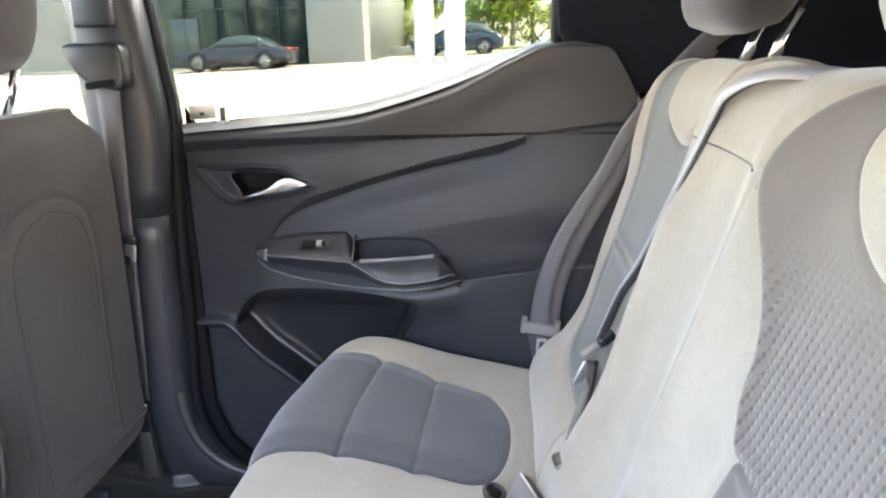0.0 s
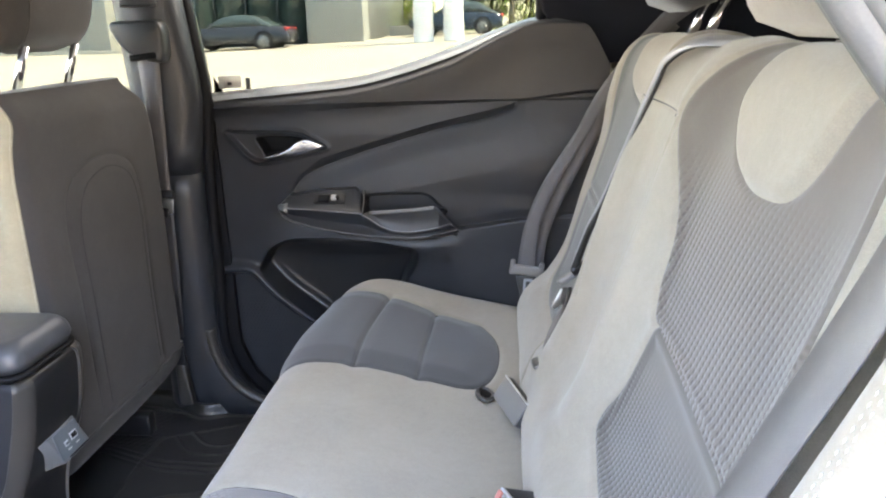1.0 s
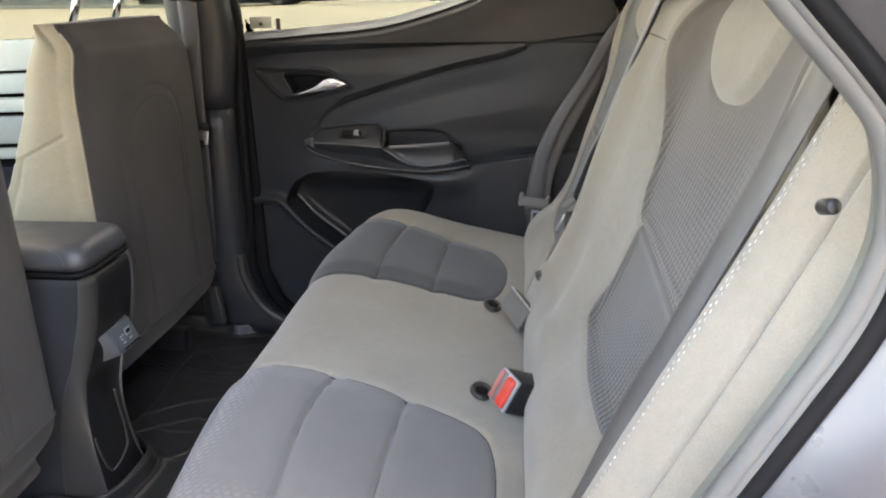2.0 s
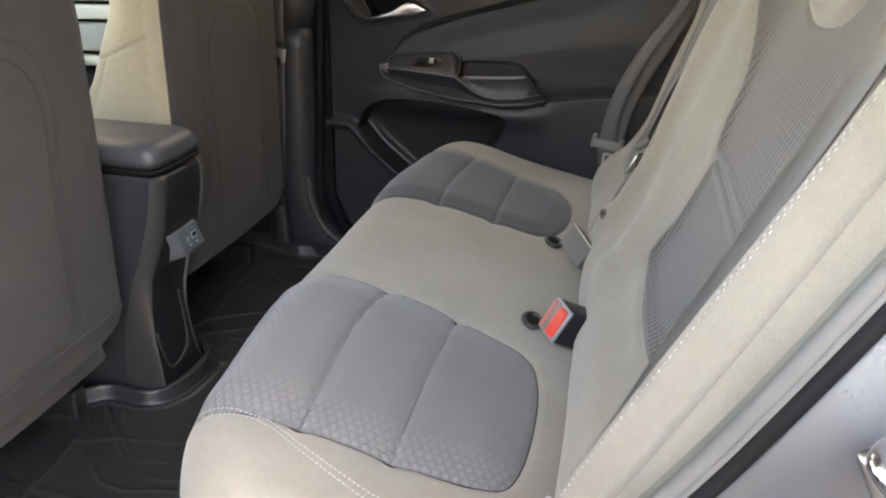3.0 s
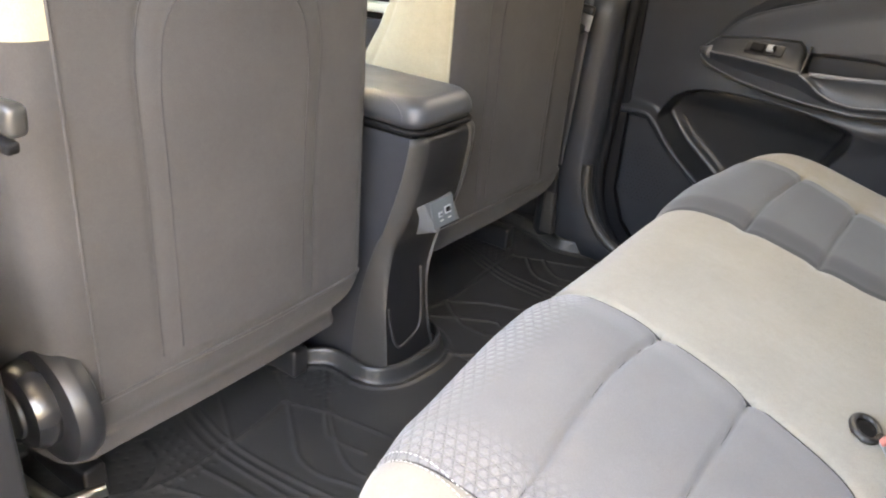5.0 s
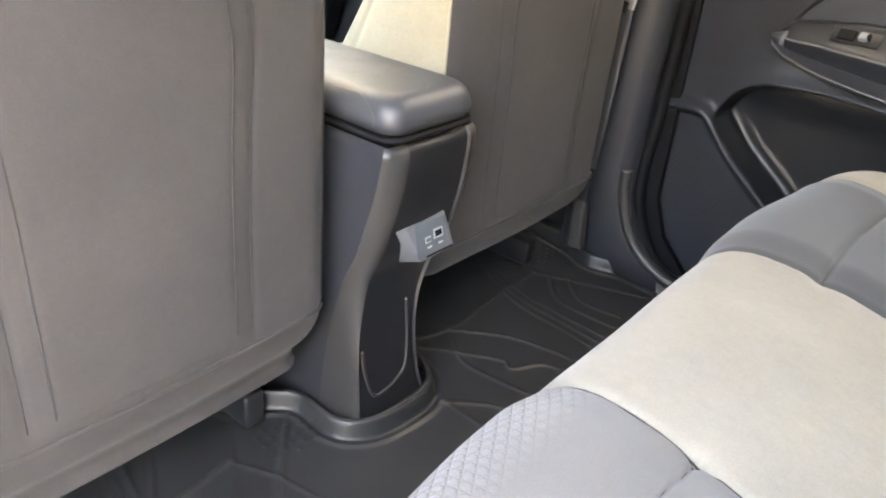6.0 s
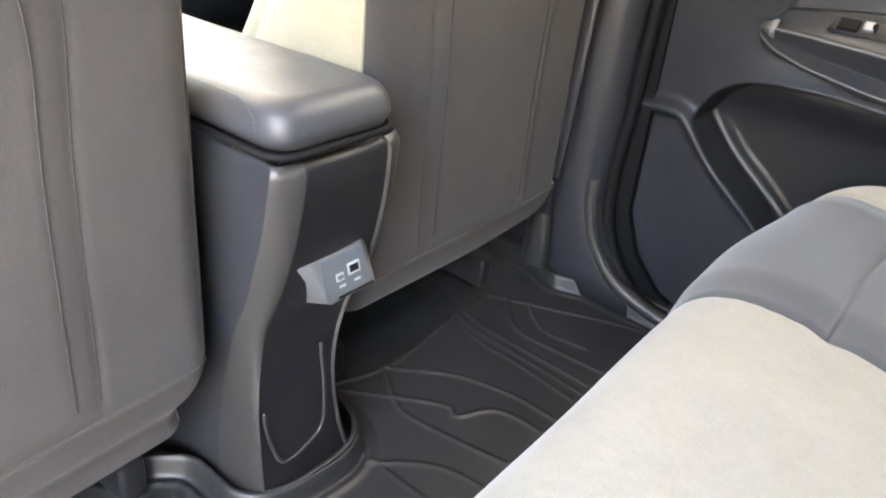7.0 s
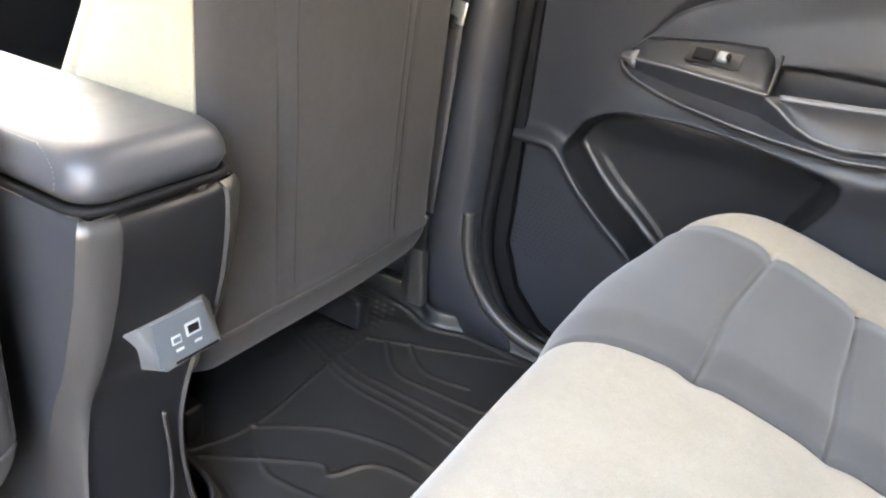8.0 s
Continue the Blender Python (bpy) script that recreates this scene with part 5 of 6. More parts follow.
# ---- front seats ----
def front_seat(name, s0, side, label, with_recliner):
    """A front seat seen from behind; side: -1 where its outer edge points to the open door."""
    t = thing(name, (-0.68, s0, 0.42), label, "car seat")
    w0, r, d0 = (0.230 if side < 0 else 0.222), 0.034, 0.12
    arc = r * math.pi / 2
    ends = w0 - r, w0 - r + arc, w0 - r + arc + d0, w0 - r + arc + d0 + w0
    arch_u = spline([(-0.115, 0.40), (-0.112, 0.60), (-0.112, 0.80), (-0.112, 0.93), (-0.085, 0.995), (0.0, 1.020), (0.095, 0.995), (0.128, 0.93), (0.122, 0.80), (0.116, 0.60), (0.112, 0.40)], 8)
    if side > 0:
        arch_u = arch_u * np.array((-1, 1))
    arch = reach(arch_u, True)

    def place(v):
        u, z = v.T
        a = np.abs(u)
        k = np.clip((a - ends[0]) / r, 0, math.pi / 2)
        side_run = np.clip((a - ends[1]) / d0, 0, 1)
        front_run = np.clip((a - ends[2]) / w0, 0, 1)
        top = smooth(z, 1.03, 1.13)
        low = smooth(0.58 - z, 0, 0.08)
        w = w0 * (1 - 0.07 * smooth(z, 1.00, 1.13) - 0.10 * top**2 - 0.05 * low)
        xr = -0.577 - 0.020 * groove(z - 0.50, 0.03) - 0.020 * low - 0.035 * smooth(z, 1.07, 1.135) ** 2
        xf = np.interp(z, [0.48, 0.75, 0.81, 0.887, 1.0, 1.07, 1.13], [-0.80, -0.78, -0.765, -0.72, -0.672, -0.66, -0.65])
        y = np.minimum(a, ends[0]) + r * np.sin(k) - front_run * w0
        x = xr - r * (1 - np.cos(k)) - side_run * (xr - r - xf)
        x = x + 0.014 * groove(front_run - 1, 0.6) * (front_run > 0)
        p = np.stack([u, z], 1)
        d = arch(p)
        rear = 1 - smooth(a, ends[0] - 0.01, ends[1])
        on = smooth(z, 0.583, 0.60)
        x = x + rear * on * (0.0045 * smooth(-d, -0.004, 0.03) - 0.0016 * groove(d, 0.004) - 0.0007 * groove(d + 0.022, 0.004)) + rear * 0.006 * groove(u, 0.15)
        x = x + rear * 0.0012 * np.sin(14 * z + 9 * u) * np.sin(11 * u)
        # cloth seams on the side
        fx = side_run * d0
        line = 0.965 - 0.35 * fx
        bulge = (a > ends[1]) * (a < ends[2] + 0.01)
        y = y + bulge * (0.010 * np.sin(math.pi * side_run) - 0.0035 * groove(z - line, 0.0035) - 0.003 * groove(side_run - 0.82 + 0.15 * smooth(z, 0.9, 1.1), 0.03) * (z < line))
        return np.stack([x, s0 + np.sign(u) * y * w / w0, z], 1)

    z_low = 0.485 if side < 0 else 0.525
    V, T = tri_grid(-ends[3], ends[3], 300, z_low, 1.135, 190)
    edge = lambda v: np.abs(v[:, 0]) - np.where((v[:, 0] * side > 0) & (side < 0), ends[0] + arc * 0.55 - 0.040, ends[0] + arc * 0.55)
    V, T = split(V, T, edge)
    flap = lambda v: np.maximum(v[:, 1] - 0.58, edge(v))
    skirt = 0.95 if side < 0 else 0.93
    V, T = split(V, T, lambda v: v[:, 1] - skirt)
    V, T = split(V, T, lambda v: v[:, 1] - 0.58)
    cover(V, T, place, [("back_flap", SEATDARK, flap, "dark cloth flap"), ("back_panel", SEATDARK, edge, "dark grey cloth back with an arched seam"), ("side_skirt", SEATDARK, lambda v: np.maximum(-side * v[:, 0], v[:, 1] - skirt), ""), ("bolster", CREAM, None, "cream cloth")], t, flip=True)
    # closed top and bottom
    for z, nm in ((1.134, "top_cap"), (z_low + 0.002, "bottom_cap")):
        ring = place(np.stack([np.linspace(-ends[3], ends[3], 121), np.full(121, z)], 1))
        mid = ring.mean(0) + np.array((0, 0, 0.004 if z > 1 else 0))
        raw(nm, np.concatenate([ring, [mid]]), [(i, i + 1, 121) for i in range(120)], SEATDARK, t)
    for s in (-1, 1):
        q = place(np.stack([np.full(60, s * (ends[0] + arc * 0.55 - (0.040 if s == side and side < 0 else 0.0))), np.linspace(0.585, 1.12, 60)], 1))
        tube("piping", q, 0.0018, CREAM if side > 0 and s < 0 else SEATDARK, t, 6)
    for shrink in (1.0, 0.80):
        q = place(arch_u[arch_u[:, 1] > 0.59] * np.array((shrink, 1.0)) - np.array((0, 0.02 * (shrink < 1))))
        tube("back_seam", q[q[:, 2] > 0.59], 0.0009, THREAD_SHADE, t, 6)
    us = np.linspace(-ends[0] - arc * 0.5, ends[0] + arc * 0.5, 60)
    q = place(np.stack([us, np.full(60, 0.581)], 1))
    tube("flap_piping", q + np.array((0.001, 0, 0)), 0.0024, SEATDARK, t, 6)
    # the cushion ahead of the backrest, and its rails
    block("seat_base", (0.46, 0.46, 0.14), (-0.99, s0, 0.60), CREAM, t, 0.05, (0, 6, 0), seg=5)
    block("underframe", (0.40, 0.38, 0.05), (-0.88, s0, 0.505), PLASTIC_DARK, t, 0.01)
    for s in (-1, 1):
        block("rail", (0.50, 0.03, 0.05), (-0.90, s0 + s * 0.17, 0.41), PLASTIC_DARK, t, 0.006)
        block("riser", (0.30, 0.02, 0.08), (-0.90, s0 + s * 0.17, 0.46), PLASTIC_DARK, t, 0.004)
    if with_recliner:
        y = s0 + side * 0.215
        disc("recliner_cover", 0.070, 0.036, (-0.610, y - 0.002, 0.585), PLASTIC_DARK, t, (90, 0, 0), 0.016, "black rounded recliner cover", 48)
        disc("recliner_knob", 0.047, 0.046, (-0.612, y - 0.022, 0.592), GLOSS, t, (90, 0, 0), 0.016, "black recliner knob", 48)
        disc("knob_face", 0.028, 0.01, (-0.612, y - 0.044, 0.592), PLASTIC, t, (90, 0, 0), 0.003)
        tube("adjust_bar", [(-0.70, y - 0.02, 0.435), (-0.62, y - 0.015, 0.44), (-0.60, y + 0.03, 0.445)], 0.008, STEEL, t, 8, "bare steel bar")
        block("side_shield", (0.36, 0.02, 0.12), (-0.86, y - 0.01, 0.55), PLASTIC_DARK, t, 0.008)
    return t


# ---- centre console ----
def console():
    L = C + 0.003
    t = thing("centre_console", (-0.72, C, 0.37), "dark plastic centre console with a padded armrest lid", "console")
    # height, rear face, side seam, near corner, far corner, near side, far side
    rows = [(0.365, -0.546, -0.622, -0.090, 0.040, -0.098, 0.066), (0.40, -0.550, -0.621, -0.088, 0.030, -0.094, 0.052), (0.44, -0.554, -0.619, -0.087, 0.022, -0.092, 0.042), (0.50, -0.561, -0.612, -0.084, 0.020, -0.090, 0.036), (0.55, -0.564, -0.601, -0.078, 0.028, -0.089, 0.042), (0.60, -0.560, -0.586, -0.073, 0.044, -0.088, 0.062), (0.63, -0.549, -0.572, -0.070, 0.050, -0.087, 0.066), (0.67, -0.536, -0.559, -0.067, 0.050, -0.087, 0.069), (0.716, -0.526, -0.545, -0.063, 0.048, -0.087, 0.070), (0.755, -0.521, -0.537, -0.060, 0.046, -0.087, 0.069), (0.772, -0.522, -0.535, -0.059, 0.045, -0.086, 0.068), (0.779, -0.529, -0.538, -0.057, 0.042, -0.082, 0.064)]
    cols = [spline([(q[0], q[i]) for q in rows], 4) for i in range(1, 7)]
    near, corner_n, rear, corner_f, far = [], [], [], [], []
    for z in np.r_[np.linspace(0.365, 0.755, 44), 0.762, 0.768, 0.773, 0.777, 0.779]:
        xr, xs, yn, yf, sn, sf = (float(np.interp(z, c[:, 0], c[:, 1])) for c in cols)
        near.append([(-1.15, sn - 0.012, z), (-0.75, sn - 0.006, z), (xs - 0.02, sn - 0.0005, z), (xs, sn, z)])
        bow = lambda x0, y0, x1, y1: [(x0 + (x1 - x0) * k + 0.30 * (x1 - x0) * math.sin(math.pi * k) * 0.8, y0 + (y1 - y0) * k, z) for k in np.linspace(0, 1, 9)]
        corner_n.append([(xs - 0.003, sn + 0.004, z), (xs + 0.001, sn - 0.0012, z)] + bow(xs + 0.003, sn - 0.0012, xr, yn)[1:] + [(xr - 0.005, yn + 0.0015, z)])
        rear.append([(xr - 0.004 + 0.003 * math.sin(math.pi * k), yn + 0.0005 + (yf - yn - 0.001) * k, z) for k in np.linspace(0, 1, 9)])
        corner_f.append([(xr - 0.005, yf - 0.0015, z)] + bow(xs + 0.003, sf + 0.0012, xr, yf)[::-1][:-1] + [(xs + 0.001, sf + 0.0012, z), (xs - 0.003, sf - 0.004, z)])
        far.append([(xs, sf, z), (xs - 0.02, sf + 0.0005, z), (-0.75, max(sf + 0.006, 0.07), z), (-1.15, max(sf + 0.012, 0.08), z)])
    # Corner trim gets a lighter, warmer grey for the light it catches.
    for name, q, m, lab in (("side_panel", near, PLASTIC, ""), ("side_panel", far, PLASTIC, ""), ("corner_trim", corner_n, PLASTIC_MID, "grained corner trim, light on it put into warmer grey"), ("corner_trim", corner_f, PLASTIC_MID, "grained corner trim, light on it put into warmer grey"), ("rear_panel", rear, PLASTIC_DARK, "glossy black inset panel")):
        sheet(name, q, m, t, lab)
    block("lid_gap", (0.30, 0.124, 0.022), (-0.692, C + 0.010, 0.783), SEAL, t, 0.004)
    # padded lid with soft edges and a crown
    lid_rings = []
    for k in np.linspace(0, 1, 13):
        g = k * math.pi / 2
        z = 0.797 + 0.033 * math.sin(g) ** 0.8 if k > 0 else 0.793
        inset = 0.020 * (1 - math.cos(g)) ** 1.1 + (0.004 if k == 0 else 0)
        hw, rc = 0.0720 - inset, 0.024
        xr = -0.520 - inset
        ring = [(-0.86, L - hw, z)] + [(xr - rc + rc * math.cos(a), L - hw + rc + rc * math.sin(a), z + 0.002 * k) for a in np.linspace(-math.pi / 2, 0, 8)]
        ring += [(xr - rc + rc * math.cos(a), L + hw - rc + rc * math.sin(a), z + 0.002 * k) for a in np.linspace(0, math.pi / 2, 8)] + [(-0.86, L + hw, z)]
        lid_rings.append(ring)
    lid = loft("armrest_lid", lid_rings, LEATHER, t, "black leatherette armrest lid")
    # Black tube stands in for the shade in the gap below the lid.
    tube("lid_gap_shade", [(x - 0.002, y, 0.7885) for x, y, z in lid_rings[1]], 0.0036, SEAL, t, 8, "black strip for the shade under the lid")
    stitches("lid_stitching", spline([(-0.86, C - 0.0635, 0.8265), (-0.60, C - 0.0635, 0.8275), (-0.575, C - 0.062, 0.826), (-0.552, C - 0.068, 0.815), (-0.545, C - 0.073, 0.802)], 8), lid, 0.004, 0.003, 0.0005, THREAD_DARK)
    # power outlet panel at the rear
    thing_panel(t)
    # outlined foot panel below it
    tube("foot_bead", [(float(np.interp(z, cols[0][:, 0], cols[0][:, 1])) + 0.0002, y, z) for y, z in spline([(0.002, 0.545), (0.004, 0.49), (-0.002, 0.446), (-0.018, 0.432), (-0.050, 0.424), (-0.066, 0.434), (-0.076, 0.47), (-0.078, 0.50)], 8)], 0.0022, PLASTIC_MID, t, 8)
    return t


def thing_panel(t):
    face = np.array([(-0.531, -0.046, 0.675), (-0.530, 0.020, 0.674), (-0.519, 0.033, 0.630), (-0.519, -0.028, 0.628)])
    base = np.array([(-0.546, -0.060, 0.664), (-0.552, 0.046, 0.671), (-0.568, 0.044, 0.608), (-0.566, -0.022, 0.606)])
    verts = np.concatenate([face, base])
    bm = bmesh.new()
    vs = [bm.verts.new(v) for v in verts]
    for f in ((0, 1, 2, 3), (0, 3, 7, 4), (1, 0, 4, 5), (2, 1, 5, 6), (3, 2, 6, 7), (4, 7, 6, 5)):
        bm.faces.new([vs[i] for i in f])
    bmesh.ops.recalc_face_normals(bm, faces=bm.faces[:])
    bmesh.ops.bevel(bm, geom=bm.edges[:], offset=0.0018, segments=2, profile=0.5, affect="EDGES")
    panel = part("outlet_panel", bm, USBRIM, t, "slate grey power outlet panel")
    dn = (face[3] + face[2] - face[0] - face[1]) / 2
    out = np.cross(dn, (0, 1.0, 0))
    out /= np.linalg.norm(out)
    out = out if out[0] > 0 else -out
    def at(y, k, lift=0.0):
        p = face[0] + dn * k
        return np.array((p[0], y, p[2])) + out * lift
    def plate(nm, y0, y1, k0, k1, lift, material, parent, lab="", round_=0.0):
        q = [at(y0, k0), at(y1, k0), at(y1, k1), at(y0, k1)]
        bm = bmesh.new()
        lo, hi = [bm.verts.new(p) for p in q], [bm.verts.new(p + out * lift) for p in q]
        bm.faces.new(hi)
        for i in range(4):
            bm.faces.new((lo[i], lo[(i + 1) % 4], hi[(i + 1) % 4], hi[i]))
        bmesh.ops.recalc_face_normals(bm, faces=bm.faces[:])
        return part(nm, bm, material, parent, lab, False)
    plate("panel_face", -0.0345, 0.0215, 0.05, 0.90, 0.0012, USBFACE, panel)
    big = plate("outlet", -0.003, 0.013, 0.32, 0.57, 0.0020, OUTLET, panel, "pale rectangular outlet")
    plate("outlet_slot", -0.0008, 0.0108, 0.37, 0.52, 0.0026, SEAL, big)
    small = plate("small_outlet", -0.0185, -0.009, 0.44, 0.60, 0.0020, OUTLET, panel, "pale oval outlet")
    plate("small_slot", -0.0173, -0.0102, 0.475, 0.565, 0.0026, USBFACE, small)
    for y in (-0.016, 0.004):
        plate("print_bar", y, y + 0.008, 0.70, 0.75, 0.0016, STICKER, panel)
    plate("lip_slot", -0.018, 0.030, 0.93, 0.98, 0.0008, SEAL, panel)
    return panel


# ---- floor mat ----
def floor_z(x):
    return 0.378 - 0.05 * (x + 0.55)


def floor_mat():
    ridges = [spline(q, 6) for q in (
        [(-0.652, -0.508), (-0.619, -0.455), (-0.614, -0.323), (-0.624, -0.237)], [(-0.624, -0.237), (-0.58, -0.214), (-0.536, -0.201), (-0.30, -0.150)],
        [(-0.734, -0.274), (-0.67, -0.31), (-0.617, -0.341)], [(-0.69, -0.19), (-0.635, -0.223), (-0.562, -0.277), (-0.525, -0.302), (-0.482, -0.304), (-0.425, -0.285), (-0.3, -0.27)],
        [(-0.642, -0.131), (-0.558, -0.208), (-0.498, -0.253), (-0.462, -0.268), (-0.423, -0.262), (-0.3, -0.23)], [(-0.625, -0.149), (-0.54, -0.234), (-0.515, -0.243), (-0.47, -0.234)],
        [(-0.738, -0.352), (-0.634, -0.371), (-0.528, -0.365), (-0.437, -0.352), (-0.3, -0.325)], [(-0.727, -0.325), (-0.619, -0.344), (-0.505, -0.334), (-0.399, -0.31), (-0.3, -0.29)],
        [(-0.73, -0.338), (-0.625, -0.357), (-0.52, -0.350), (-0.42, -0.332), (-0.3, -0.308)], [(-0.70, -0.42), (-0.645, -0.44), (-0.62, -0.50), (-0.56, -0.52), (-0.45, -0.50), (-0.3, -0.47)],
        [(-0.62, -0.455), (-0.56, -0.43), (-0.48, -0.42), (-0.40, -0.43), (-0.3, -0.43)], [(-0.60, -0.40), (-0.54, -0.39), (-0.46, -0.385), (-0.3, -0.37)],
        [(-0.70, 0.02), (-0.669, 0.06), (-0.623, 0.18), (-0.630, 0.329), (-0.631, 0.44)], [(-0.631, 0.44), (-0.553, 0.482), (-0.414, 0.548), (-0.3, 0.56)],
        [(-0.623, 0.18), (-0.565, 0.139), (-0.527, 0.134), (-0.437, 0.150), (-0.30, 0.18)], [(-0.633, 0.103), (-0.523, 0.181), (-0.494, 0.179), (-0.45, 0.231), (-0.3, 0.23)],
        [(-0.623, 0.18), (-0.549, 0.238), (-0.472, 0.264), (-0.42, 0.268), (-0.3, 0.27)], [(-0.724, 0.371), (-0.589, 0.331), (-0.496, 0.328), (-0.416, 0.321), (-0.3, 0.31)],
        [(-0.723, 0.399), (-0.60, 0.365), (-0.539, 0.363), (-0.424, 0.365), (-0.3, 0.36)], [(-0.72, 0.385), (-0.60, 0.348), (-0.52, 0.346), (-0.42, 0.343), (-0.3, 0.335)],
        [(-0.543, 0.043), (-0.46, 0.045), (-0.3, 0.04)], [(-0.521, 0.035), (-0.467, 0.088), (-0.404, 0.106), (-0.3, 0.10)], [(-0.60, 0.45), (-0.55, 0.40), (-0.48, 0.40), (-0.3, 0.42)], [(-0.575, 0.475), (-0.52, 0.43), (-0.45, 0.44)])]
    marks = [reach(q) for q in ridges]
    rim = spline([(-0.76, -0.585), (-0.68, -0.598), (-0.50, -0.602), (-0.25, -0.602), (-0.20, -0.55), (-0.20, 0.52), (-0.25, 0.578), (-0.46, 0.578), (-0.52, 0.576), (-0.575, 0.556), (-0.62, 0.572), (-0.70, 0.582), (-0.78, 0.575), (-0.80, 0.45), (-0.80, 0.14), (-0.74, 0.085), (-0.60, 0.070), (-0.556, 0.052), (-0.536, 0.02), (-0.536, -0.03), (-0.545, -0.075), (-0.575, -0.105), (-0.64, -0.108), (-0.675, -0.135), (-0.70, -0.175), (-0.74, -0.175), (-0.80, -0.16), (-0.80, -0.50)], 7, True)
    edge = reach(rim, True)

    def place(v):
        x, y = v.T
        h = floor_z(x)
        for m in marks:
            h = h + 0.0019 * groove(m(v), 0.0032)
        e = edge(v)
        h = h + 0.024 * smooth(e, -0.013, -0.004) + 0.003 * groove(e + 0.022, 0.004)
        dots = groove(np.hypot(((x + 0.5 * 0.016 * (np.floor(y / 0.014) % 2)) / 0.016) % 1 - 0.5, (y / 0.014) % 1 - 0.5), 0.16)
        zone = (y < -0.375) * (x < -0.60) + (y > -0.20) * (y < -0.10) * (x < -0.58) + (y > 0.40) * (x < -0.64)
        h = h + 0.0018 * dots * zone
        h = h + 0.0015 * np.sin(9 * x + 7 * y) * np.sin(13 * y - 4 * x)
        return np.stack([x, y, h], 1)

    V, T = tri_grid(-0.82, -0.19, 300, -0.61, 0.59, 520)
    V, T = split(V, T, edge)
    obs = cover(V, T, place, [("floor_mat", RUBBER, edge, "")], None)
    ob = tagged(obs[0], "black ribbed rubber floor mat on the rear floor", "floor mat")
    mod = ob.modifiers.new("thick", "SOLIDIFY")
    mod.thickness, mod.offset = 0.004, -1
    # collar of the mat around the console's foot
    tagged(tube("mat_lip", [(*p, 0.404 + 0.010 * math.sin(5 * p[1])) for p in even(rim[7 * 15:7 * 26], 90)], 0.0035, RUBBER, ob, 8), "")
    s = thing("floor_screw", (-0.548, 0.045, 0.38), "small bright screw head on the floor mat", "screw")
    disc("head", 0.003, 0.003, (-0.541, 0.048, floor_z(-0.541) + 0.004), CHROME, s, (0, 0, 0), 0.001, seg=12)


# ---- near side, about the open door ----
OPENING = spline([(-0.08, 1.47), (0.02, 1.40), (0.125, 1.30), (0.190, 1.215), (0.215, 1.184), (0.248, 1.150), (0.265, 1.130), (0.272, 1.113), (0.276, 1.094), (0.276, 1.070), (0.267, 1.036), (0.248, 0.995), (0.220, 0.938), (0.195, 0.891), (0.14, 0.80), (0.075, 0.70), (0.01, 0.60), (-0.03, 0.50), (-0.05, 0.39)], 8)


